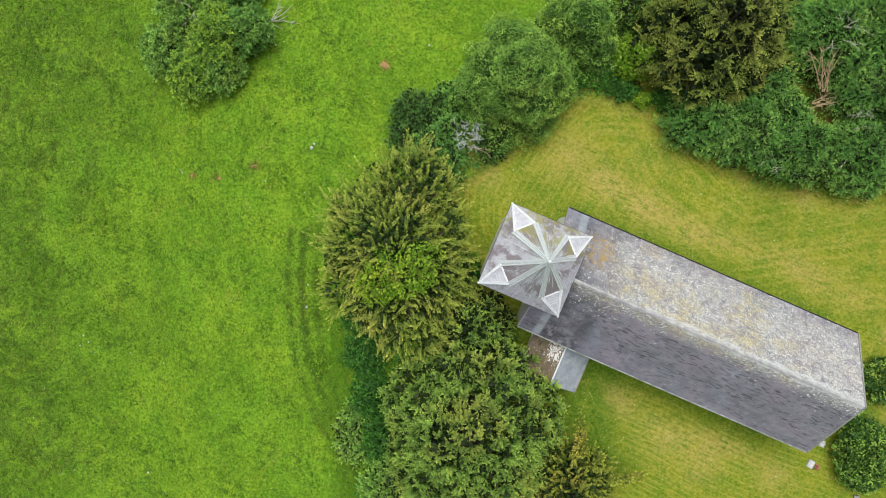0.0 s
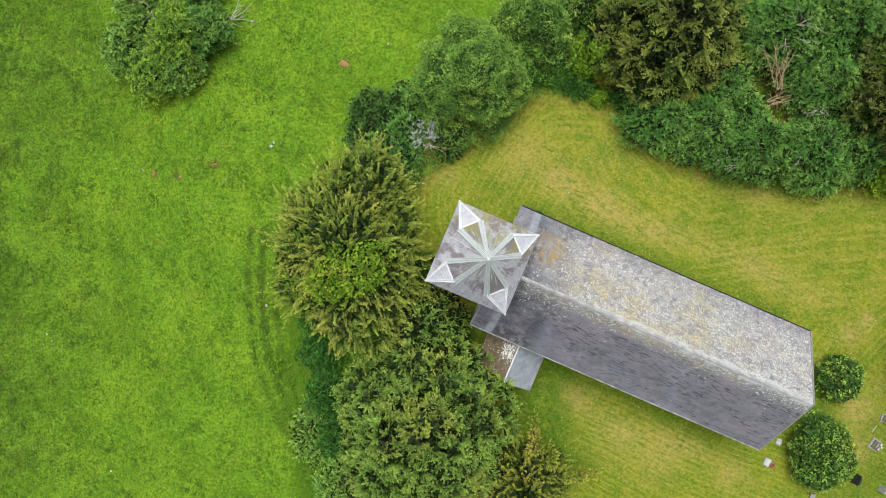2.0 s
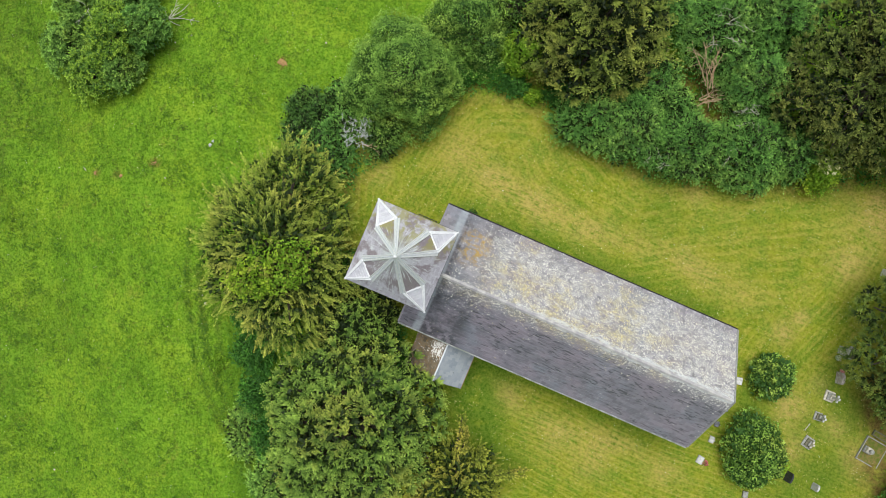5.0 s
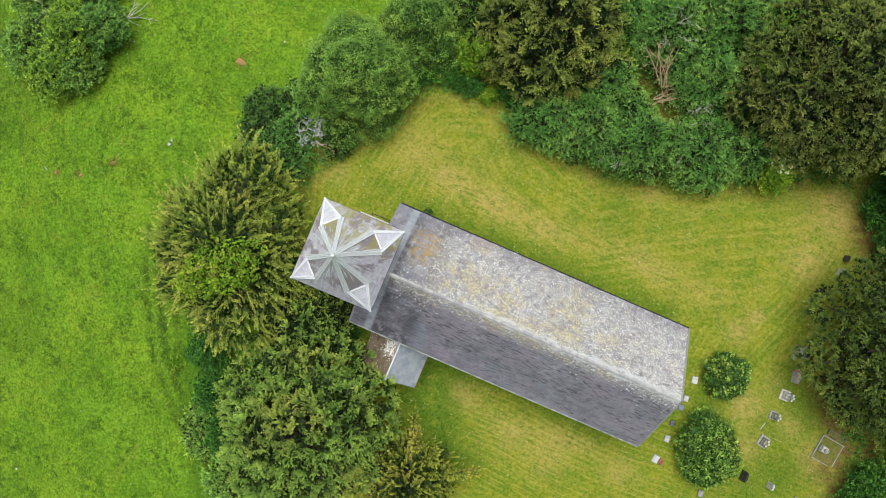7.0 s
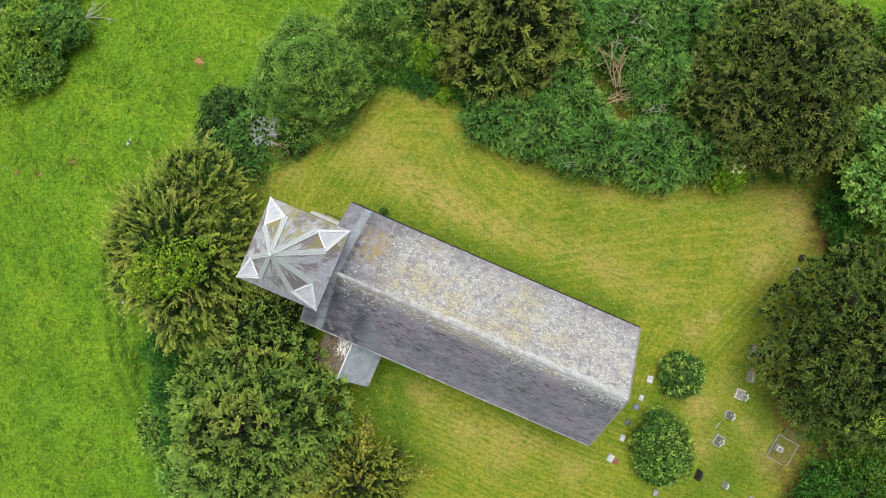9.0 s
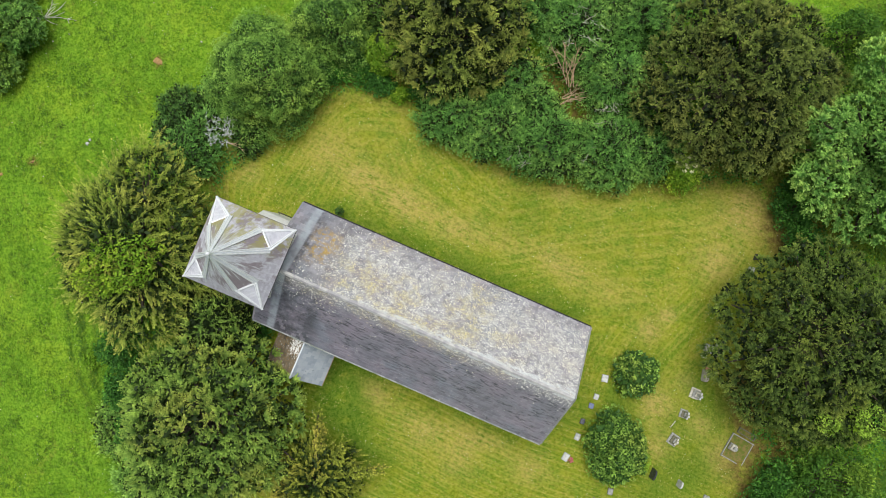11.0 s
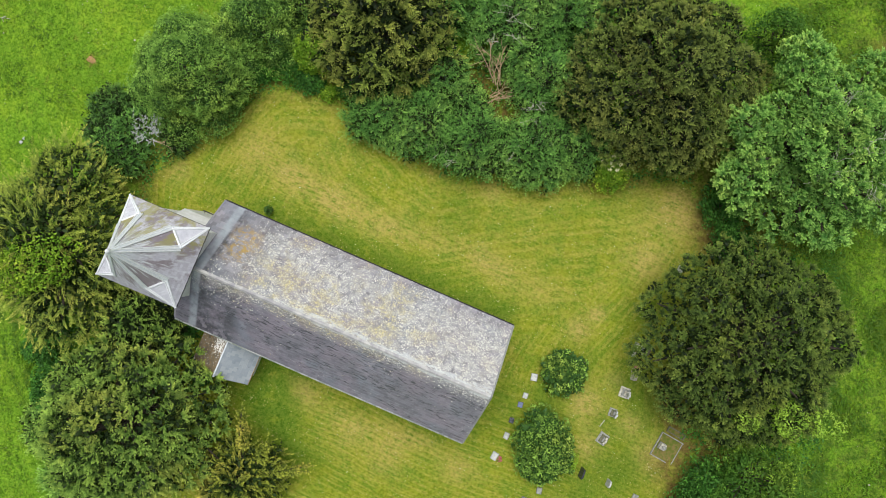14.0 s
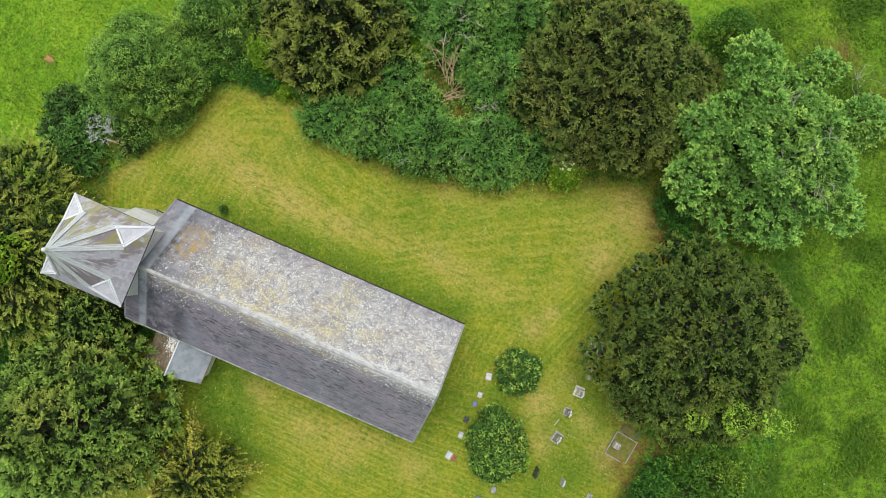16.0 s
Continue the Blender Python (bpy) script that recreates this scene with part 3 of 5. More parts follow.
# greener, damper grass
LUSH = [(8.8, -8.6, 2.2), (9.6, -11.4, 2.2), (11, -14.2, 1.8, 0.8), (6, 3.6, 1.5, 0.5), (28.2, -10.9, 1.4, 0.9), (30.6, -8.3, 1.2, 0.6), (34, -9.6, 1.7, 0.7), (33, -15.4, 2.2, 0.8), (35, -11.7, 1.3, 0.6), (24.6, -10.6, 1.5, 0.7), (29.5, -17, 2, 0.6), (32, -12.3, 1.0, 0.6), (22, 2.4, 2, 0.4), (36.5, -3.5, 1.6, 0.5)]
RANK = [(-32.5, -9.4, 2.3, 0.9), (-33, -14.8, 2.2, 0.9), (-28.3, -11, 1.2, 0.8), (-33.5, 17.5, 2.6, 0.9), (-33.2, -3, 1.6, 0.7), (-29.5, -16.5, 1.5, 0.7), (-30.8, 12.5, 1.3, 0.7)]
RUT = [(-10.0, 1.5), (-10.3, -1.5), (-10.2, -4.5), (-9.7, -8), (-8.2, -12), (-5.8, -16), (-3.5, -19)]
SOIL = [(24.6, 10.3, 1.9, 2.4), (27.3, 8.8, 0.8, 1.8), (-4.15, 13.2, 0.32, 2.5), (-13.8, 6.1, 0.3, 2.2), (-18.9, 5.6, 0.3, 1.2), (-17, 5.4, 0.35, 0.9), (39.6, 0.6, 1.3, 1.6), (52, 13, 1.4, 1.0), (37.6, -15, 1.9, 1.6), (36.3, -9.6, 1.1, 0.8), (36.6, -11.6, 1.1, 0.8), (55, 9, 1.5, 0.8)]
build_ground()


# ---------------------------------------------------------------- foliage
RNG = np.random.default_rng(7)


def unit(a):
    return a / np.maximum(np.linalg.norm(a, axis=1, keepdims=True), 1e-9)


def leaf_quads(p, d, nor, length, width):
    """Diamond leaves with their base at p, along d, facing nor, folded a little along the middle."""
    side = unit(np.cross(d, nor))
    up = np.cross(side, d)
    L, W = length[:, None], width[:, None]
    mid = p + d * L * 0.5
    v = np.stack([p, mid + side * W * 0.5 + up * W * 0.18, p + d * L, mid - side * W * 0.5 + up * W * 0.18], 1)
    return v.reshape(-1, 3), np.arange(len(p) * 4).reshape(-1, 4)


def shell(lobes, n, low=-0.25, inner=0.78):
    """n places near the outside of a crown of ellipsoid lobes (x, y, z, rx, ry, rz), with the way out of the crown."""
    lobes = np.array(lobes, float)
    area = lobes[:, 3] * lobes[:, 4] + lobes[:, 5] * (lobes[:, 3] + lobes[:, 4])
    P, D = [], []
    got = 0
    while got < n:
        k = RNG.choice(len(lobes), 4 * n, p=area / area.sum())
        d = unit(RNG.normal(size=(4 * n, 3)))
        d = d[d[:, 2] > low]
        k = k[: len(d)]
        c, r = lobes[k, :3], lobes[k, 3:]
        p = c + d * r * RNG.uniform(inner, 1.0, (len(d), 1))
        ok = np.ones(len(d), bool)
        for j, q in enumerate(lobes):
            e = (((p - q[:3]) / (q[3:] * 0.8)) ** 2).sum(1)
            ok &= (k == j) | (e > 1)
        P.append(p[ok])
        D.append(unit(d[ok] / r[ok]))
        got += ok.sum()
    return np.concatenate(P)[:n], np.concatenate(D)[:n]


def spaced(p, nor, gap, n):
    """Thins places out so that none stand closer than gap."""
    keep = np.zeros((n, 3))
    idx = []
    for i in range(len(p)):
        k = len(idx)
        if k == n:
            break
        if k == 0 or ((keep[:k] - p[i]) ** 2).sum(1).min() > gap * gap:
            keep[k] = p[i]
            idx.append(i)
    return p[idx], nor[idx]


def boughs(p, nor, lobes, swell=0.42, low=0.62):
    """Gathers places into boughs: they swell outward in the middle of each and sink between them. Returns the places
    and how far up its bough each one stands, which also darkens leaf tone in the gaps as shade.
    """
    q = np.array(lobes, float)
    reach = max(np.ptp(q[:, 0]), np.ptp(q[:, 1])) / 2 + q[:, 3].mean() * 0.5
    size = float(np.clip(0.2 * reach, 0.24, 1.1))
    head, _ = spaced(p, nor, size * 1.25, len(p))
    near = np.full(len(p), 1e9)
    for h in head:
        near = np.minimum(near, ((p - h) ** 2).sum(1))
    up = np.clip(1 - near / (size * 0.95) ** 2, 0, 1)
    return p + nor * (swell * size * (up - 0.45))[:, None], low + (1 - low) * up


def shoots(p, d, nor, L, nodes, leaf, wide, droop=0.25):
    """Bottle-brush shoots from p along d: leaflets in pairs, shorter towards the tip. Returns corners and leaf tone,
    dark at the base as shade and light for new tips.
    """
    n = len(p)
    up = np.array([0.0, 0.0, 1.0])
    side = unit(np.cross(d, up + 0.001) + RNG.normal(size=(n, 3)) * 0.15)
    V, Y = [], []
    for i in range(nodes):
        t = (i + 0.3) / nodes
        q = p + d * (L * t)[:, None] - up * (droop * L * t * t)[:, None]
        s = (1 - 0.6 * t) * leaf * RNG.uniform(0.75, 1.25, n)
        for sg in (-1, 1):
            dd = unit(d * 0.8 + side * sg * 0.75 + RNG.normal(size=(n, 3)) * 0.2)
            V.append(leaf_quads(q, dd, unit(up + nor * 0.6 + RNG.normal(size=(n, 3)) * 0.3), s, s * (wide / leaf) * RNG.uniform(0.8, 1.3, n))[0])
            # shoot bases painted dark as if shaded, tips pale as new growth
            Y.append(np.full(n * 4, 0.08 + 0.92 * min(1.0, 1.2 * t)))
    q = p + d * (L * 0.9)[:, None] - up * (droop * L * 0.8)[:, None]
    V.append(leaf_quads(q, d, unit(up + RNG.normal(size=(n, 3)) * 0.3), np.full(n, leaf * 0.7), np.full(n, wide))[0])
    Y.append(np.full(n * 4, 1.0))
    return np.concatenate(V), np.concatenate(Y)


def feathers(lobes, n, length=1.5, nodes=13, leaf=0.26, wide=0.1, rise=0.3, low=-0.2, jitter=0.25, gap=0.25, inner=0.7):
    """Long single yew shoots that stand out from the crown like feathers."""
    p, nor = spaced(*shell(lobes, n * 3, low, inner), gap, n)
    n = len(p)
    mid = np.average(np.array(lobes)[:, :3], axis=0)
    out = unit((p - mid) * (1, 1, 0.2))
    d = unit(nor * 0.45 + out * 0.8 + np.array([0, 0, rise]) + RNG.normal(size=(n, 3)) * jitter)
    p, up = boughs(p, nor, lobes)
    v, y = shoots(p, d, nor, length * RNG.uniform(0.5, 1.25, n), nodes, leaf, wide)
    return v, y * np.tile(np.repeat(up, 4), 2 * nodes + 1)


def tufts(lobes, n, size=0.55, per=6, nodes=9, leaf=0.17, wide=0.052, gap=0.45, low=-0.2, spread=0.45, inner=0.82, rise=0.45, droop=0.25):
    """Bunches of short shoots that fan out from one twig, with gaps between the bunches."""
    p, nor = spaced(*shell(lobes, n * 4, low, inner), gap, n)
    n = len(p)
    k = np.repeat(np.arange(n), per)
    mid = np.average(np.array(lobes)[:, :3], axis=0)
    ax = unit(nor * 0.7 + unit((p - mid) * (1, 1, 0.2)) * 0.3 + np.array([0, 0, rise]) + RNG.normal(size=(n, 3)) * 0.3)
    d = unit(ax[k] + RNG.normal(size=(n * per, 3)) * spread)
    sz = size * RNG.uniform(0.6, 1.35, n)
    p, up = boughs(p, nor, lobes)
    v, y = shoots(p[k], d, ax[k], sz[k] * RNG.uniform(0.65, 1.15, n * per), nodes, leaf, wide, droop)
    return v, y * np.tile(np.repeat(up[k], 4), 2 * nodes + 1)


def bunches(lobes, n, size=0.45, per=12, nodes=5, leaf=0.15, wide=0.06, gap=0.5, low=-0.2, inner=0.9, rise=0.35, spread=0.75, droop=0.2, uneven=0.35):
    """Rounded heads of short shoots, each head its own tone, parted by dark gaps."""
    p, nor = spaced(*shell(lobes, n * 4, low, inner), gap, n)
    n = len(p)
    k = np.repeat(np.arange(n), per)
    ax = unit(nor * 0.8 + np.array([0, 0, rise]) + RNG.normal(size=(n, 3)) * 0.25)
    d = unit(ax[k] + RNG.normal(size=(n * per, 3)) * spread)
    sz = size * RNG.uniform(0.65, 1.35, n)
    p, up = boughs(p, nor, lobes)
    v, y = shoots(p[k], d, ax[k], sz[k] * RNG.uniform(0.6, 1.1, n * per), nodes, leaf, wide, droop)
    # heads differ at random; between boughs the tone drops to paint shade
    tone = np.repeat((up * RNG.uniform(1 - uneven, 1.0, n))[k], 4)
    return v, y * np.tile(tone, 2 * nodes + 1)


def clumps(lobes, n, size=0.4, per=22, leaf=0.13, wide=0.46, low=-0.25, flat=0.8, inner=0.8, gap=0.0):
    """Small domes of leaves that face outward."""
    p, nor = shell(lobes, n * (3 if gap else 1), low, inner)
    if gap:
        p, nor = spaced(p, nor, gap, n)
    n = len(p)
    up = np.ones(n)
    if gap:
        p, up = boughs(p, nor, lobes, 0.7, 0.35)
    sz = size * RNG.uniform(0.55, 1.4, n)
    k = np.repeat(np.arange(n), per)
    off = unit(RNG.normal(size=(n * per, 3)) + nor[k] * 0.9)
    r = RNG.uniform(0.45, 1.0, (n * per, 1)) ** 0.6
    q = p[k] + off * r * sz[k][:, None] * np.array([1, 1, flat])
    d = unit(np.cross(off, RNG.normal(size=(n * per, 3))) + off * 0.4)
    nn = unit(off * 0.9 + np.array([0, 0, 0.5]) + RNG.normal(size=(n * per, 3)) * 0.3)
    s = leaf * RNG.uniform(0.7, 1.35, n * per)
    # light on each dome put into leaf tone: outward side pale, rim dark
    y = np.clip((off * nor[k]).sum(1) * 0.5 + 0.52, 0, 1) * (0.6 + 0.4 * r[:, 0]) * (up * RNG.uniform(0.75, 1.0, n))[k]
    return leaf_quads(q, d, nn, s, s * wide)[0], np.repeat(y, 4)


def quads(v):
    return np.arange(len(v)).reshape(-1, 4)


def foliage(name, v, young_lit, material, parent=None, label=""):
    ob = part_np(name, v, quads(v), material, parent, label)
    a = ob.data.attributes.new("young_lit", "FLOAT", "POINT")
    a.data.foreach_set("value", young_lit.astype(np.float32))
    return ob


def tree(name, label, category, x, y, lobes, layers, trunk=0.3, group="", kind=""):
    """A trunk with limbs into every lobe and a crown; lobes are given round (x, y) with heights above the ground there."""
    z = gz(x, y)
    top = thing(name, label, category, pose(x, y, z), group, kind)
    h = max(l[2] for l in lobes)
    fork = 0.35 * h
    bm = tube([(0, 0, -0.25), (0.04, 0.02, fork * 0.5), (0.0, 0.05, fork), (0.03, 0.0, h * 0.8)], [trunk * 1.25, trunk, trunk * 0.85, trunk * 0.35], 9)
    part("trunk", bm, "bark", top)
    for l in lobes:
        a, b = Vector((0, 0, fork * random.uniform(0.6, 1.0))), Vector(l[:3])
        m = (a + b) / 2 + Vector((random.uniform(-0.2, 0.2), random.uniform(-0.2, 0.2), 0.25))
        part("limb", tube([a, m, b, b + (b - a).normalized() * l[5] * 0.5], [trunk * 0.5, trunk * 0.36, trunk * 0.2, trunk * 0.08], 6), "bark", top)
    for (v, young_lit), material, lab in layers:
        foliage("crown", v, young_lit, material, top, lab)
    return top


def lumpy(rx, ry, h, n, small=0.34, seed=1, heart=0.64):
    """Lobes of a crown: one broad heart, and heads of uneven size round, over and on it."""
    r = random.Random(seed)
    out = [(0, 0, h * 0.46, rx * heart, ry * heart, h * heart * 0.56)]
    for lift, reach, m in ((0.36, 1.04, int(n * 1.5)), (0.6, 0.86, n), (0.76, 0.58, n // 2 + 1), (0.86, 0.25, 2)):
        turn = r.uniform(0, 6.28)
        for i in range(m):
            a = turn + 2 * math.pi * (i + r.uniform(-0.4, 0.4)) / m
            s = small * r.uniform(0.55, 1.1)
            k = max(0.0, reach * r.uniform(0.9, 1.08) - s)
            out.append((rx * k * math.cos(a), ry * k * math.sin(a), h * lift * r.uniform(0.85, 1.12), rx * s, ry * s, h * s * 0.55))
    return out


# ---------------------------------------------------------------- trees
def shrunk(lobes, k):
    return [(a, b, c, d * k, e * k, f * k) for a, b, c, d, e, f in lobes]


def yew(label, x, y, rx, ry, h, n, count, material, seed, extra=(), size=0.6, gap=0.5, more=(), core="deep_shade_leaf", deep=0.8, heads=False, **how):
    """A yew whose crown is made of bunches of short shoots over inner foliage coloured dark as shade."""
    lobes = lumpy(rx * 0.93, ry * 0.93, h * 0.93, n, seed=seed) + list(extra)
    # core leaves take a dark tone so the gaps read as shaded
    w, shade_tone = clumps(shrunk(lobes, deep), 900, 0.5, 9, 0.32, 0.5, low=-0.4)
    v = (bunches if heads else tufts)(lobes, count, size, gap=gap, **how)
    return tree("yew_tree", label, "tree", x, y, lobes, [(v, material, ""), ((w, shade_tone * 0.35), core, "inner foliage coloured dark for the crown's own shade"), *more], 0.4)


def leafy(name, label, category, x, y, rx, ry, h, n, count, material, seed, size=0.4, per=30, leaf=0.13, wide=0.45, trunk=0.2, extra=(), group="", small=0.36, gap=0.3, more=(), core=""):
    """A broadleaf crown of small leafy domes over inner foliage darkened to stand for shade."""
    lobes = lumpy(rx * 0.95, ry * 0.95, h * 0.95, n, small, seed=seed) + list(extra)
    v = clumps(lobes, count, size, per, leaf, wide, gap=gap)
    # inner domes have their tone cut to paint shade between the outer ones
    w, shade_tone = clumps(shrunk(lobes, 0.8), count // 2, size, 14, leaf * 1.7, 0.5, low=-0.4)
    return tree(name, label, category, x, y, lobes, [(v, material, ""), ((w, shade_tone * 0.3), core or material, "inner foliage darkened to give the crown shade"), *more], trunk, group)


def willowy(label, x, y, rx, ry, h, count, material, seed, group="scrub along the lawn", name="willow_scrub", size=0.7):
    """Scrub of thin arching stems with narrow leaves."""
    lobes = lumpy(rx, ry, h, 6, 0.36, seed=seed)
    v = tufts(lobes, count, size, per=5, nodes=6, leaf=0.19, wide=0.06, gap=0.26, spread=0.9, inner=0.7, rise=0.15, droop=0.5)
    # dark leaves inside put the scrub's shade into the colour
    w = clumps(shrunk(lobes, 0.82), count // 2, 0.45, 10, 0.25, 0.4, low=-0.4)
    return tree(name, label, "shrub", x, y, lobes, [(v, material, ""), (w, "deep_shade_leaf", "inner foliage painted dark as shade in the crown")], 0.1, group)


# west of the tower
W1 = lumpy(4.75, 5.1, 8.4, 8, seed=3) + [(1.2, 4.0, 4.6, 2.2, 2.0, 2.0), (1.0, -4.0, 5.2, 2.4, 2.2, 1.9)]
tree("yew_tree", "large golden-green yew with long feathery shoots beside the tower", "tree", -3.0, 0.0, W1, [
    (feathers(W1, 480, 1.6, 18, 0.22, 0.06, rise=0.35, jitter=0.55, gap=0.45, inner=0.8), "yew_gold", ""),
    (feathers(W1, 1000, 0.9, 11, 0.19, 0.06, rise=0.8, jitter=0.7, gap=0.27, inner=0.8), "yew_gold", ""),
    (clumps([(0.6, -1.2, 7.6, 1.8, 1.4, 1.5), (-0.8, -2.0, 7.0, 1.2, 1.0, 1.4), (1.8, -0.6, 7.2, 1.0, 0.8, 1.2)], 120, 0.32, 26, 0.16, 0.6, gap=0.28), "lime", "bright yellow-green broad leaves growing through the crown"),
    # core coloured dark, standing for shade behind the shoots
    (clumps(shrunk(W1, 0.82), 900, 0.5, 9, 0.3, 0.55, low=-0.4), "shade_leaf", "inner foliage coloured dark for the crown's own shade")], 0.45)
yew("dark green yew between the porch and the tower", 1.7, -4.9, 2.5, 2.4, 5.6, 6, 260, "yew_green", 6, size=0.75, heads=True, per=9, nodes=7, leaf=0.18, wide=0.07, spread=0.65, gap=0.45)
yew("large green yew beside the porch", 1.6, -10.9, 5.7, 5.5, 9.4, 11, 1150, "yew_green", 5, size=0.68, gap=0.45, heads=True, per=10, nodes=7, leaf=0.18, wide=0.075, spread=0.65, core="shade_leaf", deep=0.86)
BRONZE = lumpy(2.8, 2.6, 4.0, 7, 0.3, seed=8)
FINGERS = [(0.65, 3.0, 3.1, 0.2, 0.8, 0.25), (0.55, 3.9, 3.4, 0.15, 0.7, 0.18), (0.48, 4.6, 3.6, 0.08, 0.4, 0.1), (3.0, 0.8, 2.6, 0.9, 0.2, 0.25), (4.0, 0.95, 2.6, 0.7, 0.13, 0.15), (1.7, 2.0, 3.0, 0.25, 0.5, 0.3), (-2.2, 2.4, 2.6, 0.2, 0.7, 0.25)]
tree("yew_tree", "low bronze-green yew with long pointed shoots", "tree", 8.1, -15.4, BRONZE + FINGERS, [
    (feathers(BRONZE, 800, 0.95, 11, 0.2, 0.085, rise=0.5, jitter=0.6, gap=0.22, inner=0.8), "yew_bronze", ""),
    (feathers(FINGERS, 420, 0.26, 7, 0.14, 0.06, rise=0.3, jitter=0.4, gap=0.07, inner=0.5), "yew_bronze", ""),
    # dark-coloured core that paints the shade under the shoots
    (clumps(shrunk(BRONZE, 0.84), 420, 0.45, 9, 0.28, 0.5, low=-0.4), "shade_leaf", "inner foliage coloured dark for the crown's own shade")], 0.2)
# thorn trees in the meadow
THORNS = {"sallow": "grey-green thorn tree in the meadow", "hawthorn": "yellow-green thorn tree in the meadow", "scrub": "green thorn tree in the meadow"}
for i, (x, y, r, h, m) in enumerate([(-20.2, 15.0, 2.2, 3.4, "sallow"), (-16.0, 15.2, 2.2, 4.8, "hawthorn"), (-13.9, 15.6, 1.7, 3.6, "scrub"), (-18.2, 12.7, 2.0, 3.4, "hawthorn"), (-15.8, 13.0, 1.6, 2.7, "sallow"), (-18.2, 18.2, 2.6, 4.4, "sallow"), (-14.6, 18.9, 1.8, 3.0, "scrub")]):
    crown = lumpy(r, r, h, 9, 0.26, seed=70 + i)
    tree("thorn_tree", THORNS[m], "tree", x, y, crown, [
        (bunches(crown, int(95 * r * r), 0.3, 12, 4, 0.13, 0.07, gap=0.3, rise=0.6, spread=0.85, uneven=0.25), m, ""),
        # a darker green inside imitates the shade between heads
        (clumps(shrunk(crown, 0.8), int(50 * r * r), 0.34, 14, 0.18, 0.45), "thorn", "inner foliage painted dark as shade in the crown")], 0.14, group="thorn trees in the meadow")
# north bank
leafy("sallow_tree", "round grey-green sallow on the bank", "tree", 4.9, 11.0, 4.1, 4.1, 7.6, 9, 1500, "sallow", 12, 0.34, 40, 0.115, gap=0.24, core="thorn")
leafy("field_tree", "green broadleaf tree behind the sallow", "tree", 9.0, 14.4, 3.2, 3.2, 7.0, 6, 760, "sallow", 13, 0.4, 38, 0.12, gap=0.3, core="thorn")
leafy("field_tree", "green broadleaf tree on the north bank", "tree", 12.5, 16.5, 3.0, 2.6, 6.0, 6, 500, "scrub", 19, 0.4, 38, 0.115, gap=0.36, core="shade_leaf")
yew("broad bronze-green yew with heavy bunches of shoots", 17.3, 13.8, 5.1, 4.8, 8.6, 8, 620, "yew_olive", 14, size=0.85, gap=0.62, heads=True, per=14, nodes=7, leaf=0.17, wide=0.065, spread=0.6)
yew("broad dark bronze yew in the corner of the lawn", 35.2, 10.2, 6.4, 6.3, 10.2, 10, 1400, "yew_dark", 15, size=0.5, gap=0.46, heads=True, per=14, leaf=0.16)
SPRIGS = [(1.4, -4.4, 6.8, 0.7, 0.9, 0.9), (3.8, -4.6, 6.5, 0.9, 0.7, 0.7), (-1.0, -4.4, 6.4, 0.5, 0.5, 0.6)]
yew("broad dark green yew beside the graves", 40.3, -6.3, 6.9, 6.6, 9.8, 11, 1500, "yew_deep", 16, size=0.5, gap=0.46, heads=True, per=14, leaf=0.16, more=[(clumps(SPRIGS, 70, 0.3, 22, 0.16), "hawthorn", "light green sapling leaves growing through")])
ASH = lumpy(5.5, 5.2, 10.3, 22, 0.18, seed=17, heart=0.55) + [(-1.6, 5.0, 6.5, 1.5, 1.5, 1.6), (-4.9, -2.0, 5.6, 1.5, 1.4, 1.3), (-4.6, 1.3, 6.0, 1.1, 1.2, 1.2), (5.0, 1.5, 6.6, 1.2, 1.5, 1.4), (3.9, -3.9, 5.6, 1.5, 1.2, 1.3), (0.2, -5.0, 5.2, 1.4, 1.1, 1.2), (2.6, 4.6, 6.2, 1.2, 1.0, 1.2)]
# the second layer is a darker green, shade put in as colour
tree("ash_tree", "bright green ash tree with rounded leafy heads", "tree", 44.4, 5.7, ASH, [(bunches(ASH, 1300, 0.42, 12, 4, 0.2, 0.085, gap=0.42, rise=0.6, spread=0.8, uneven=0.2), "ash", ""), (clumps(shrunk(ASH, 0.8), 900, 0.45, 12, 0.26, 0.45), "thorn", "inner foliage painted dark as shade in the crown")], 0.35)
leafy("sycamore_tree", "light green sycamore saplings under the big yew", "tree", 41.4, -15.5, 3.4, 2.9, 5.2, 7, 430, "sycamore", 18, 0.4, 34, 0.15, gap=0.36)
leafy("field_tree", "small light green tree at the meadow's edge", "tree", 43.2, 13.4, 1.9, 2.2, 5.2, 5, 230, "sycamore", 20, 0.36, 30, 0.13)
# scrub along the north side of the lawn
for i, (x, y, rx, ry, h) in enumerate([(17.2, 8.5, 2.5, 1.9, 3.2), (20.0, 7.7, 2.5, 2.3, 3.6), (23.4, 6.7, 2.7, 2.4, 3.4), (27.2, 6.2, 2.9, 2.5, 3.8), (30.2, 6.2, 2.2, 2.0, 3.2), (21.3, 10.6, 1.8, 2.0, 3.6), (28.2, 10.8, 2.6, 2.4, 4.2), (25.6, 14.2, 2.8, 2.3, 4.4), (29.6, 15.2, 2.8, 2.6, 4.6), (21.8, 15.8, 2.0, 2.0, 4.0), (22.7, 9.3, 1.3, 1.3, 2.6), (26.3, 11.9, 1.5, 1.4, 3.6)]):
    willowy("dense grey-green willow scrub edging the mown grass", x, y, rx, ry, h, int(52 * rx * ry) + 40, "scrub", 30 + i)
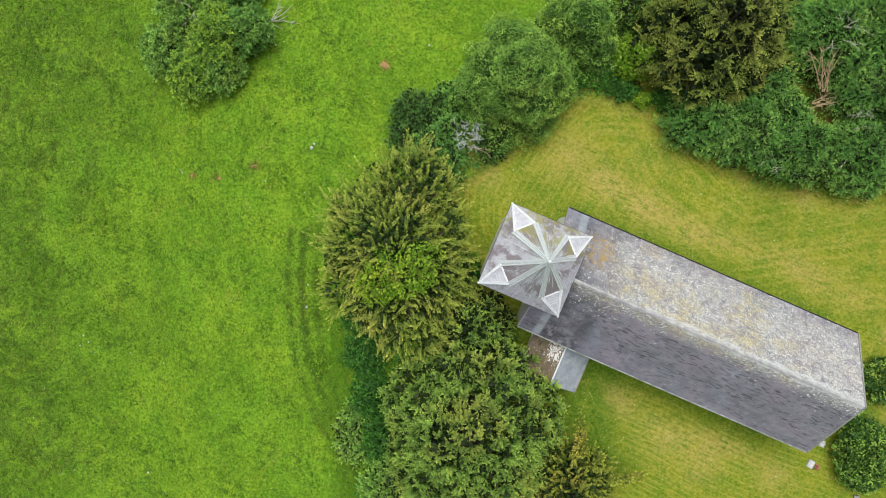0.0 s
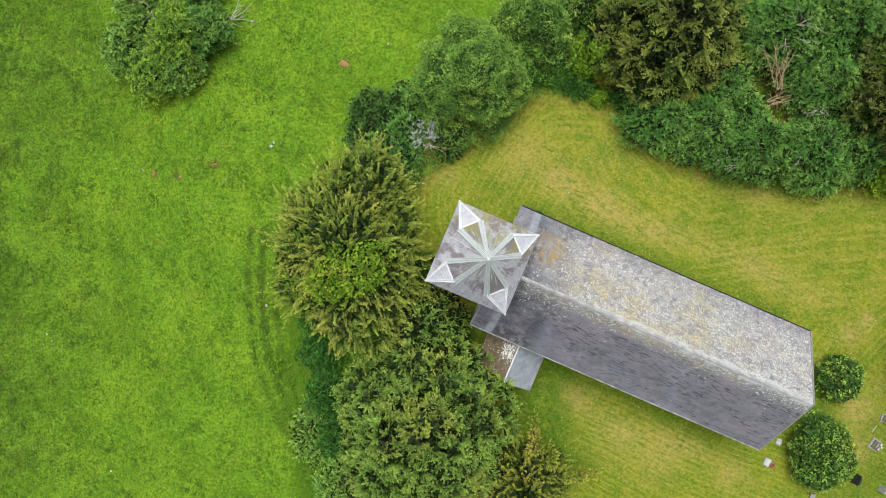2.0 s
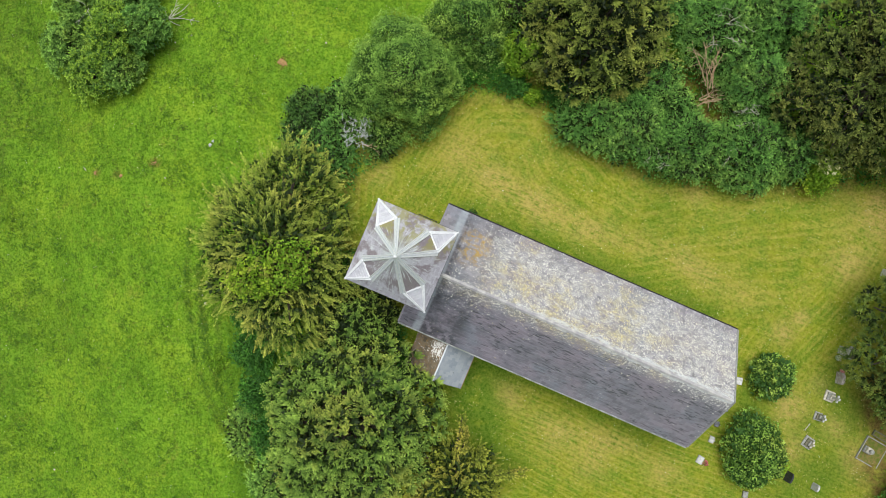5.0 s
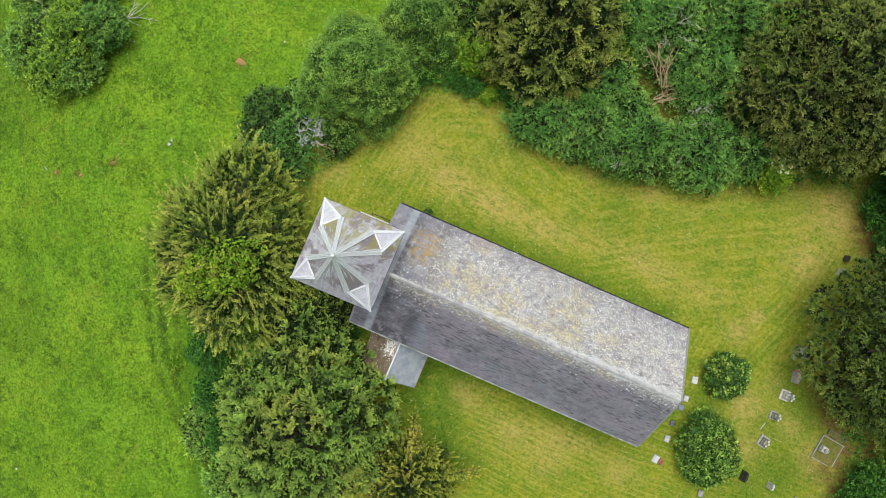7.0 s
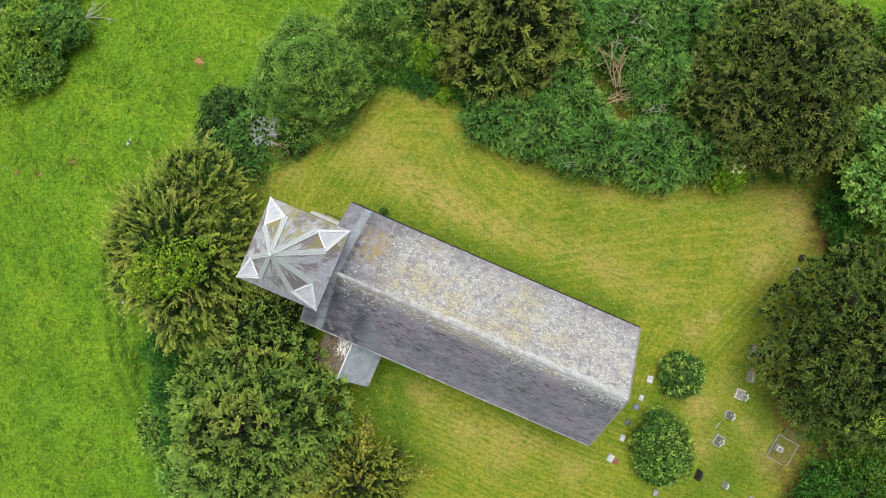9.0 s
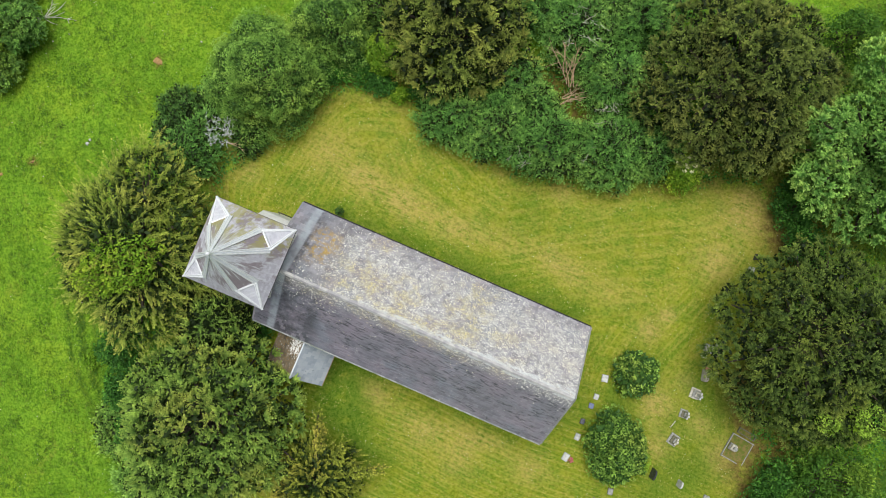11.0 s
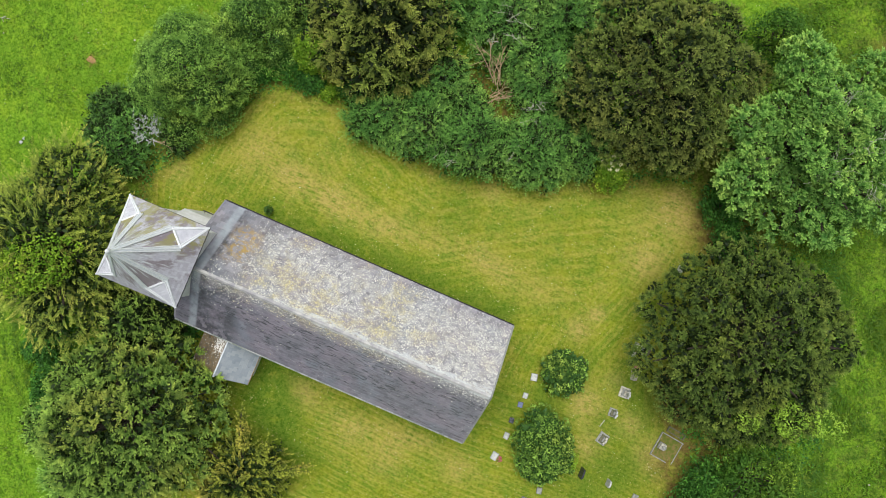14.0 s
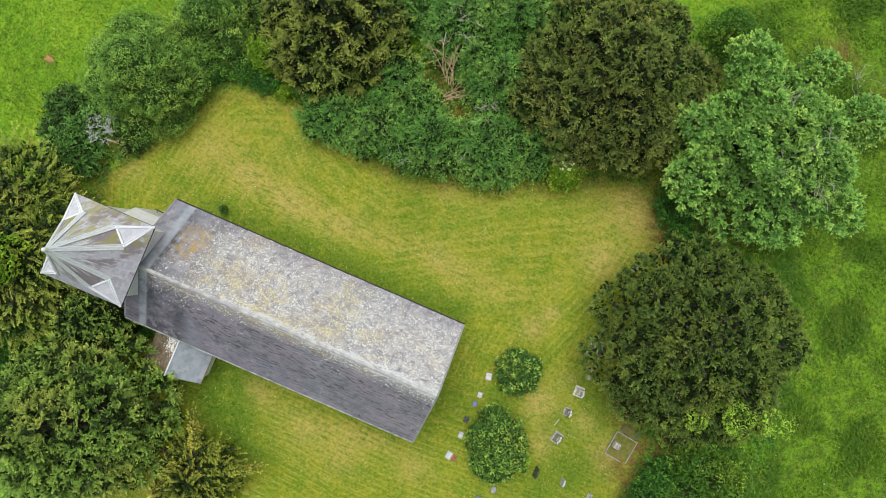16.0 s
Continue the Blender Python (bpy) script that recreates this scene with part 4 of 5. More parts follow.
for i, (x, y, rx, ry, h) in enumerate([(-1.7, 9.2, 1.9, 1.9, 2.6), (-0.5, 6.2, 1.9, 1.9, 2.3), (3.4, 7.2, 1.1, 1.1, 1.5), (0.9, 10.4, 1.6, 1.4, 2.4), (-2.6, 7.6, 1.2, 1.3, 1.8), (0.6, 8.2, 1.2, 1.2, 1.9)]):
    willowy("dark green thorn bush on the bank", x, y, rx, ry, h, int(60 * rx * ry) + 20, "thorn" if i % 2 == 0 else "scrub", 50 + i, "bushes on the bank", "thorn_bush", 0.6)
for i, (x, y, rx, ry, h) in enumerate([(-5.0, -6.8, 1.7, 1.6, 2.6), (-4.6, -9.6, 1.5, 1.8, 2.4), (-5.6, -4.6, 1.2, 1.2, 2.0), (-4.0, -12.6, 1.4, 1.6, 2.0), (39.9, 2.4, 1.5, 1.8, 3.0), (40.6, -0.2, 1.4, 1.4, 2.6), (37.8, -17.6, 1.8, 1.8, 3.0), (38.4, -15.6, 1.2, 1.4, 2.8), (1.5, -1.5, 0.9, 1.2, 1.4), (41.2, 4.3, 1.6, 1.8, 3.0), (3.9, -5.7, 0.9, 1.3, 1.1), (4.9, -8.6, 0.8, 1.0, 1.3)]):
    leafy("ivy_bush", "deep green ivy bush at the foot of the yews", "shrub", x, y, rx, ry, h, 6, int(60 * rx * ry), "bramble", 80 + i, 0.3, 22, 0.16, trunk=0.08, group="bushes under the yews", gap=0.22)
willowy("pale wispy sallow scrub below the ivy", -5.9, -12.4, 1.2, 2.0, 1.7, 150, "sallow", 91, "bushes under the yews")
willowy("grey-green sallow scrub at the foot of the green yew", -3.2, -15.8, 2.0, 1.9, 2.4, 180, "sallow", 90, "bushes under the yews")
for i, (x, y, rx, ry, h) in enumerate([(10.4, 12.0, 1.5, 1.2, 1.3), (12.2, 11.0, 1.2, 0.9, 0.9), (8.6, 11.6, 1.2, 1.0, 1.4), (15.2, 10.4, 1.2, 1.0, 1.2)]):
    leafy("bramble_bush", "low green bramble bush on the bank", "shrub", x, y, rx, ry, h, 6, int(90 * rx * ry), "bramble", 95 + i, 0.24, 22, 0.13, trunk=0.05, group="brambles on the bank", gap=0.18)
leafy("elder_bush", "pale green elder bush with cream flower heads", "shrub", 32.3, 4.75, 1.4, 1.4, 2.7, 5, 150, "lime", 62, 0.26, 22, 0.15, trunk=0.08, gap=0.2, more=[(clumps([(-0.2, 0.35, 2.9, 0.75, 0.65, 0.4)], 16, 0.09, 16, 0.09, 0.9, low=0.3, gap=0.26), "cream", "cream flower heads")])
leafy("hazel_bush", "green hazel bush with reddening leaves", "shrub", 12.8, 12.7, 1.8, 1.4, 3.0, 6, 210, "lime", 63, 0.28, 22, 0.15, trunk=0.08, gap=0.22)
leafy("hazel_bush", "reddish-green bramble bush on the bank", "shrub", 14.3, 11.8, 1.5, 1.0, 2.4, 5, 140, "rust", 64, 0.26, 20, 0.14, trunk=0.06, gap=0.22)
leafy("nettle_clump", "bright green nettles at the lawn's edge", "plant", 13.6, 10.2, 0.75, 0.65, 0.7, 4, 60, "lime", 65, 0.2, 16, 0.14, trunk=0.03, gap=0.15)
leafy("nettle_clump", "bright yellow-green weeds at the meadow's edge", "plant", -8.9, -8.4, 0.7, 0.6, 0.9, 4, 50, "lime", 66, 0.2, 16, 0.14, trunk=0.03, gap=0.15)
leafy("small_shrub", "small dark evergreen against the nave's north wall", "shrub", 9.35, 2.1, 0.3, 0.3, 0.7, 4, 24, "thorn", 67, 0.1, 14, 0.08, trunk=0.02, gap=0.06)
# garden shrubs east of the nave
leafy("laurel_bush", "small rounded glossy green laurel bush", "shrub", 29.28, -8.72, 1.45, 1.45, 2.0, 6, 330, "laurel", 60, 0.27, 30, 0.17, 0.5, trunk=0.08, group="garden shrubs", gap=0.235, core="thorn")
leafy("laurel_bush", "large rounded dark green laurel bush with pale new shoots", "shrub", 27.83, -13.5, 2.0, 2.5, 3.0, 9, 760, "laurel", 61, 0.29, 30, 0.17, 0.48, trunk=0.1, group="garden shrubs", gap=0.25, core="thorn", more=[(clumps([(1.6, -0.9, 1.2, 0.6, 0.7, 0.6)], 40, 0.18, 18, 0.12), "lime", "pale new shoots")])


# ---------------------------------------------------------------- undergrowth and grass
def scatter(n, x0, x1, y0, y1, ok):
    x, y = RNG.uniform(x0, x1, n), RNG.uniform(y0, y1, n)
    k = ok(x, y)
    return x[k], y[k]


def herbs(name, label, x, y, per, material, size, leaf, wide, low=0.05, high=0.4, category="plants"):
    """Low leafy growth on the ground at x, y."""
    n = len(x)
    k = np.repeat(np.arange(n), per)
    h = RNG.uniform(low, high, n)
    off = RNG.normal(size=(n * per, 3)) * np.array([1, 1, 0.35]) * size
    q = np.stack([x[k] + off[:, 0], y[k] + off[:, 1], ground_z(x[k] + off[:, 0], y[k] + off[:, 1]) + h[k] * RNG.uniform(0.2, 1, n * per)], 1)
    d = unit(RNG.normal(size=(n * per, 3)) * np.array([1, 1, 0.3]))
    nn = unit(RNG.normal(size=(n * per, 3)) * 0.4 + np.array([0, 0, 1]))
    s = leaf * RNG.uniform(0.6, 1.4, n * per)
    v = leaf_quads(q, d, nn, s, s * wide)[0]
    ob = foliage(name, v, np.repeat(RNG.uniform(0.0, 1.0, n * per), 4), material)
    return tagged(ob, label, category, kind="stuff")


def bank(x, y):
    a, b = inside(LAWN, x, y), inside(YARD, x, y)
    return (a < -0.1 - 0.5 * RNG.random(len(x))) & (b > -2.2 + 1.2 * RNG.random(len(x))) & (np.sin(x * 1.1 + np.sin(y)) + np.cos(y * 0.9 + x * 0.3) > -1.1)


x, y = scatter(9000, -9, 49, -22, 18, bank)
herbs("undergrowth", "dark green brambles and nettles under the trees", x, y, 12, "bramble", 0.22, 0.17, 0.6)
x, y = scatter(5000, -9, 49, -22, 18, lambda x, y: (np.abs(inside(LAWN, x, y) + 0.25) < 0.3) & (RNG.random(len(x)) < 0.8))
herbs("rough_grass", "long rough grass along the lawn's edge", x, y, 9, "blade", 0.14, 0.22, 0.16, 0.05, 0.2, "grass")
x, y = scatter(3000, -11, -3, -20, 6, lambda x, y: (inside(YARD, x, y) < -1.2) & (inside(YARD, x, y) > -3.5 + 1.5 * RNG.random(len(x))) & (rut_way(x, y) > 0.35))
herbs("rough_grass", "tall pale grass at the foot of the bank", x, y, 12, "blade", 0.2, 0.3, 0.14, 0.05, 0.4, "grass")


def tufted(x, y):
    return (inside(YARD, x, y) < -1.5) & (rut_way(x, y) > 0.3) & ((x < 45) | (RNG.random(len(x)) < 0.35))


x, y = scatter(52000, -36, 62, -20, 21, lambda x, y: tufted(x, y) & (np.sin(x * 0.7 + 2 * np.sin(y * 0.4)) + np.sin(y * 0.8 + x * 0.25) + RNG.normal(size=len(x)) * 0.8 > -0.2))
herbs("meadow_grass", "tussocky bright green meadow grass", x, y, 4, "blade", 0.12, 0.22, 0.2, 0.03, 0.16, "grass")
x, y = scatter(40000, -36, 62, -20, 21, lambda x, y: tufted(x, y) & (((x + 2.5 * np.sin(y * 0.35) < -22) & (RNG.random(len(x)) < 0.3 + 0.7 * sum(blob(x, y, *b) for b in RANK))) | (x > 45.5)) & (np.sin(x * 0.9 + 1.5 * np.sin(y * 0.6)) + np.sin(y * 0.7 + x * 0.5) + RNG.normal(size=len(x)) * 0.6 > 0.2))
herbs("rank_grass", "long dark rank grass in the meadow", x, y, 5, "rank", 0.16, 0.28, 0.2, 0.05, 0.35, "grass")

x, y = scatter(9000, 45, 62, -20, 21, lambda x, y: np.sin(x * 1.1 + 1.5 * np.sin(y * 0.6)) + np.sin(y * 0.8 + x * 0.6) + RNG.normal(size=len(x)) * 0.4 > 0.7)
herbs("rank_grass", "dark tall tussocks in the east meadow", x, y, 16, "rank", 0.24, 0.27, 0.24, 0.1, 0.5, "grass")
x, y = scatter(5000, 45, 62, -20, 21, lambda x, y: np.sin(x * 1.3 + 1.5 * np.sin(y * 0.9)) + np.sin(y * 1.1 - x * 0.6) + RNG.normal(size=len(x)) * 0.5 > 0.8)
herbs("meadow_grass", "pale seeding grass heads in the east meadow", x, y, 12, "blade", 0.22, 0.26, 0.22, 0.15, 0.5, "grass")

x, y = scatter(7000, -36, -6, -20, 21, lambda x, y: tufted(x, y) & (np.sin(x * 1.9 + 2 * np.sin(y * 0.7)) + np.sin(y * 1.6 + x * 0.5) + RNG.normal(size=len(x)) * 0.7 > 0.5))
herbs("rank_grass", "small dark tussocks in the west meadow", x, y, 5, "rank", 0.1, 0.22, 0.22, 0.06, 0.28, "grass")

x, y = scatter(9000, -12, -2, -20, 2, lambda x, y: (rut_way(x, y) < 0.22 + 0.1 * np.sin(3 * y)) | ((np.abs(rut_way(x, y) - 1.0) < 0.13) & (np.sin(2.3 * y) > -0.4)))
herbs("rut_grass", "dark lush grass growing in an old wheel rut", x, y, 5, "rank", 0.12, 0.2, 0.25, 0.04, 0.22, "grass")

# daisies, clover heads and dry clippings
x, y = scatter(800, -36, 62, -20, 21, lambda x, y: (inside(LAWN, x, y) > 0.5) | (inside(YARD, x, y) < -2))
herbs("daisies", "scattered small white daisies in the grass", x, y, 2, "blossom", 0.12, 0.055, 0.9, 0.02, 0.12, "flowers")
x, y = scatter(9000, 0, 42, -20, 12, lambda x, y: (inside(LAWN, x, y) > 0.3) & (np.sin(church_uv(x, y)[1] * 5.5 + np.sin(x * 0.3)) + RNG.normal(size=len(x)) * 0.6 > 0.3))
herbs("grass_clippings", "dry straw-coloured clippings on the mown grass", x, y, 2, "straw", 0.15, 0.13, 0.2, 0.01, 0.03, "grass")


# ---------------------------------------------------------------- church
church = thing("church", "small rendered church with a slate roof and a broach spire", "church", pose(CHURCH[0], CHURCH[1], 0, 0, 0, AXIS))
NAVE = (1.2, 20.65, 3.95, 4.2, 7.8)   # west end, east end, half width, eaves, ridge
TOWER, TOWER_EAVES, APEX = 2.39, 8.85, 14.3


def roof_slope(name, label, u0, u1, half, eaves, ridge, sign, material, wide=0.30, tall=0.25, singles=0, parent=church, seed=1):
    """A slope of slates in courses. The deck is a thin slab; slates lie on it, each tilted a little."""
    rise, run = ridge - eaves, half
    length = math.hypot(rise, run)
    down = Vector((0, sign * run, -rise)) / length
    nor = Vector((0, sign * rise, run)) / length
    across = Vector((1, 0, 0))
    top = Vector((0, 0, ridge))
    base = [top + across * u + down * d for u, d in ((u0, 0), (u1, 0), (u1, length), (u0, length))]
    bm = bmesh.new()
    lo = [bm.verts.new(p - nor * 0.10) for p in base]
    hi = [bm.verts.new(p) for p in base]
    bm.faces.new(lo)
    bm.faces.new(hi[::-1])
    for i in range(4):
        bm.faces.new((lo[i], hi[i], hi[(i + 1) % 4], lo[(i + 1) % 4]))
    bmesh.ops.recalc_face_normals(bm, faces=bm.faces[:])
    slope = part(name, bm, material, parent, label)
    r = random.Random(seed)
    rows, cols = int(length / tall), int((u1 - u0) / wide)
    tall, wide = length / rows, (u1 - u0) / cols
    mesh = None
    V, F = [], []
    count = 0
    turn = Matrix((across, down, nor)).transposed().to_4x4()
    for i in range(rows):
        for j in range(cols + (i % 2)):
            a = max(0.0, (j - 0.5 * (i % 2)) * wide)
            b = min(u1 - u0, (j + 1 - 0.5 * (i % 2)) * wide)
            if b - a < 0.05:
                continue
            mid = (a + b) / 2
            w = (b - a) / 2 - 0.006
            lift = 0.016 + r.uniform(0, 0.006)
            m = Matrix.Translation(top + across * (u0 + mid) + down * (i * tall) + nor * lift) @ turn @ pose(0, 0, 0, -1.6 + r.uniform(-0.5, 0.5), r.uniform(-0.5, 0.5), r.uniform(-0.6, 0.6))
            y0, y1 = -0.02, tall + 0.035 + r.uniform(-0.012, 0.012)
            c = [(-w, y0, 0), (w, y0, 0), (w, y1 - 0.01, 0), (w - 0.012, y1, 0), (-w + 0.012, y1, 0), (-w, y1 - 0.01, 0)]
            if count < singles and b - a > wide * 0.9 and 1 <= i <= 3:
                if mesh is None:
                    sb = bmesh.new()
                    t_ = [sb.verts.new((x, y, 0.0)) for x, y, _ in c]
                    d_ = [sb.verts.new((x, y, -0.014)) for x, y, _ in c]
                    sb.faces.new(t_)
                    for q in range(6):
                        sb.faces.new((t_[q], d_[q], d_[(q + 1) % 6], t_[(q + 1) % 6]))
                    mesh = bpy.data.meshes.new("slate")
                    sb.to_mesh(mesh)
                    sb.free()
                    mesh.materials.append(MAT[material])
                ob = new("slate", mesh)
                ob.parent = slope
                ob.matrix_basis = m
                count += 1
                continue
            k = len(V)
            V += [m @ Vector(q) for q in c] + [m @ Vector((q[0], q[1], -0.014)) for q in c]
            F += [tuple(range(k, k + 6))] + [(k + q, k + 6 + q, k + 6 + (q + 1) % 6, k + (q + 1) % 6) for q in range(6)]
    me = bpy.data.meshes.new("slate_course")
    me.from_pydata([tuple(q) for q in V], [], F)
    me.materials.append(MAT[material])
    ob = new("slate_course", me)
    ob.parent = slope
    tagged(ob, kind="stuff")
    return slope


u0, u1, half, eaves, ridge = NAVE
part("wall", box(u0 + 0.25, u0 + 0.9, -half + 0.25, half - 0.25, -0.8, eaves), "render", church)
part("wall", box(u1 - 0.85, u1 - 0.2, -half + 0.25, half - 0.25, -0.8, eaves), "render", church)
part("wall", box(u0 + 0.9, u1 - 0.85, half - 0.9, half - 0.25, -0.8, eaves), "render", church)
part("wall", box(u0 + 0.9, u1 - 0.85, -half + 0.25, -half + 0.9, -0.8, eaves), "render", church)
for a in (u0 + 0.25, u1 - 0.8):
    part("gable", prism([(-half + 0.25, eaves + 0.003), (half - 0.25, eaves + 0.003), (0, ridge - 0.35)], a, a + 0.55), "render", church)
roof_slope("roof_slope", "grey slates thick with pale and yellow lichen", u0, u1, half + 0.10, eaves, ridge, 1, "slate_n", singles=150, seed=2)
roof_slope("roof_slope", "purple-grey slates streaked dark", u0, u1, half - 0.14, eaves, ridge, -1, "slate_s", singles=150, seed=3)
# ridge tiles
rt = bmesh.new()
prism([(-0.12, ridge - 0.06), (-0.105, ridge - 0.03), (0, ridge + 0.06), (0.105, ridge - 0.03), (0.12, ridge - 0.06), (0, ridge + 0.02)], 0, 0.44, rt)
me = bpy.data.meshes.new("ridge_tile")
rt.to_mesh(me)
rt.free()
me.materials.append(MAT["ridge"])
n_tiles = int((u1 - 2.04) / 0.46)
for i in range(n_tiles):
    ob = new("ridge_tile", me)
    ob.parent = church
    ob.matrix_basis = pose(2.04 + i * 0.46, 0, random.uniform(0, 0.012), 0, 0, random.uniform(-0.6, 0.6))
# verge copings, gutters
for a in (u0 - 0.04, u1 - 0.06):
    for s in (1, -1):
        bm = bmesh.new()
        prism([(0, ridge + 0.05), (0, ridge - 0.12), (s * half + 0.14, eaves - 0.12), (s * half + 0.14, eaves + 0.05)], a, a + 0.10, bm)
        part("verge", bm, "stone" if a > 5 else "slate_n", church)
for s, mat_name in ((1, "iron"), (-1, "gutter")):
    y = s * (half + 0.02) + 0.12
    prof = [(y + 0.07 * math.cos(t), eaves - 0.03 + 0.07 * math.sin(t)) for t in (math.pi + math.pi * k / 6 for k in range(7))]
    prof += [(y + 0.05 * math.cos(t), eaves - 0.03 + 0.05 * math.sin(t)) for t in (2 * math.pi - math.pi * k / 6 for k in range(7))]
    part("gutter", prism(prof, u0, u1), mat_name, church)
# the nave stands half a degree off the tower's line
for ob in church.children:
    ob.matrix_basis = pose(1.2, -0.09, 0, 0, 0, -0.45) @ pose(-1.2, -0.05, 0) @ ob.matrix_basis

# tower and broach spire
T = TOWER - 0.37
for a in ((-T, T, T - 0.5, T), (-T, T, -T, -T + 0.5), (-T, -T + 0.5, -T + 0.5, T - 0.5), (T - 0.5, T, -T + 0.5, T - 0.5)):
    part("tower_wall", box(a[0], a[1], a[2], a[3], -0.8, TOWER_EAVES - 0.06), "render", church)
E = TOWER + 0.035
for a in ((-E, E, TOWER - 0.1, E), (-E, E, -E, -TOWER + 0.1), (-E, -TOWER + 0.1, -TOWER + 0.1, TOWER - 0.1), (TOWER - 0.1, E, -TOWER + 0.1, TOWER - 0.1)):
    part("eaves_gutter", box(*a, TOWER_EAVES - 0.1, TOWER_EAVES - 0.012), "iron", church, "black iron eaves gutter")
part("soffit", box(-TOWER + 0.1, TOWER - 0.1, -TOWER + 0.1, TOWER - 0.1, TOWER_EAVES - 0.06, TOWER_EAVES - 0.02), "lead_grey", church)
K, SIDE = 0.25, 0.93
H = APEX - TOWER_EAVES
apex = Vector((0, 0, APEX))
zp = TOWER_EAVES + K * H
far = TOWER * (1 - K)


def slated_face(name, pts, material, tall=0.2, wide=0.24, seed=1, label=""):
    """A flat convex face of the spire: a slab under courses of slates, pts[0] to pts[1] being its lower edge."""
    r = random.Random(seed)
    o = pts[0]
    ex = (pts[1] - pts[0]).normalized()
    nor = ex.cross(pts[2] - pts[0]).normalized()
    if nor.z < 0:
        nor = -nor
    ey = nor.cross(ex)
    if (pts[2] - o).dot(ey) < 0:
        ey = -ey
    flat = [((p - o).dot(ex), (p - o).dot(ey)) for p in pts]
    top = max(q[1] for q in flat)
    bm = bmesh.new()
    hi = [bm.verts.new(p) for p in pts]
    lo = [bm.verts.new(p - nor * 0.05) for p in pts]
    bm.faces.new(hi)
    bm.faces.new(lo[::-1])
    for i in range(len(pts)):
        bm.faces.new((hi[i], lo[i], lo[(i + 1) % len(pts)], hi[(i + 1) % len(pts)]))
    bmesh.ops.recalc_face_normals(bm, faces=bm.faces[:])
    face = part(name, bm, material, church, label)

    def span(y):
        xs = []
        for (ax, ay), (bx, by) in zip(flat, flat[1:] + flat[:1]):
            if (ay <= y < by) or (by <= y < ay):
                xs.append(ax + (bx - ax) * (y - ay) / (by - ay))
        return (min(xs), max(xs)) if len(xs) > 1 else None

    V, F = [], []
    for i in range(int(top / tall)):
        y0, y1 = i * tall + 0.001, min((i + 1) * tall + 0.03, top - 0.002)
        s0, s1 = span(y0), span(y1)
        if not s0 or not s1:
            continue
        x = min(s0[0], s1[0]) - r.uniform(0, wide)
        while x < max(s0[1], s1[1]):
            a0, b0 = max(x + 0.006, s0[0]), min(x + wide - 0.006, s0[1])
            a1, b1 = max(x + 0.006, s1[0]), min(x + wide - 0.006, s1[1])
            x += wide
            if b0 - a0 < 0.02:
                continue
            if b1 < a1:
                a1 = b1 = (a1 + b1) / 2
            e = 0.020 + r.uniform(0, 0.007)
            k = len(V)
            for px, py, h in ((a0, y0, e), (b0, y0, e), (b1, y1, 0.006), (a1, y1, 0.006), (a0, y0, 0.0), (b0, y0, 0.0)):
                V.append(tuple(o + ex * px + ey * py + nor * h))
            F += [(k, k + 1, k + 2, k + 3), (k + 4, k + 5, k + 1, k)]
    me = bpy.data.meshes.new("slate_course")
    me.from_pydata(V, [], F)
    me.materials.append(MAT[material])
    ob = new("slate_course", me)
    ob.parent = face
    tagged(ob, kind="stuff")


def flashing(a, b, toward):
    """A flat lead strip along the edge from a to b, on the face that holds the point toward."""
    along = (b - a).normalized()
    into = toward - a
    into = (into - along * into.dot(along)).normalized()
    up = along.cross(into)
    if up.z < 0:
        up = -up
    bm = bmesh.new()
    w0, w1 = 0.13 if a.z > TOWER_EAVES + 0.1 else 0.035, 0.13 if b is not apex else 0.045
    lo = [bm.verts.new(q + up * 0.02) for q in (a, b, b + into * w1, a + into * w0)]
    hi = [bm.verts.new(q + up * 0.034) for q in (a, b, b + into * w1, a + into * w0)]
    bm.faces.new(hi)
    bm.faces.new(lo[::-1])
    for i in range(4):
        bm.faces.new((lo[i], lo[(i + 1) % 4], hi[(i + 1) % 4], hi[i]))
    bmesh.ops.recalc_face_normals(bm, faces=bm.faces[:])
    part("lead_flashing", bm, "lead", church)
    rim = [q + up * 0.045 for q in (a + into * w0, b + into * w1)]
    part("lead_roll", tube([rim[0], rim[0].lerp(rim[1], 0.5), rim[1]], [0.036] * 3, 6), "lead", church)


for q in range(4):
    turn = Matrix.Rotation(q * math.pi / 2, 4, "Z")
    c0, c1 = turn @ Vector((TOWER, -TOWER, TOWER_EAVES)), turn @ Vector((TOWER, TOWER, TOWER_EAVES))
    p0, p1 = turn @ Vector((far, -SIDE, zp)), turn @ Vector((far, SIDE, zp))
    n0 = turn @ Vector((SIDE, far, zp))
    slated_face("spire_face", [c0, c1, p1, apex, p0], "slate_spire", seed=q)
    slated_face("broach", [p1, n0, c1], "broach", 0.2, 0.24, 10 + q, "pale slated broach at a corner of the spire")
    slated_face("spire_face", [p1, n0, apex], "slate_stained", seed=20 + q, label="dark-stained slates")
    for a, b, rad, metal in ((c1, p1, 0.05, "lead"), (c1, n0, 0.05, "lead"), (p1, n0, 0.085, "lead"), (p1, apex, 0.045, "lead_grey"), (n0, apex, 0.045, "lead_grey")):
        part("lead_roll", tube([a, a.lerp(b, 0.5), b], [rad] * 3, 6), metal, church)
    for a, b, faces in ((p1, apex, ((c0, c1), (n0, n0))), (n0, apex, ((p1, p1), (turn @ Vector((-TOWER, TOWER, TOWER_EAVES)), c1))), (c1, p1, ((n0, n0),)), (c1, n0, ((p1, p1),))):
        for m0, m1 in faces:
            flashing(a, b, (m0 + m1) / 2)
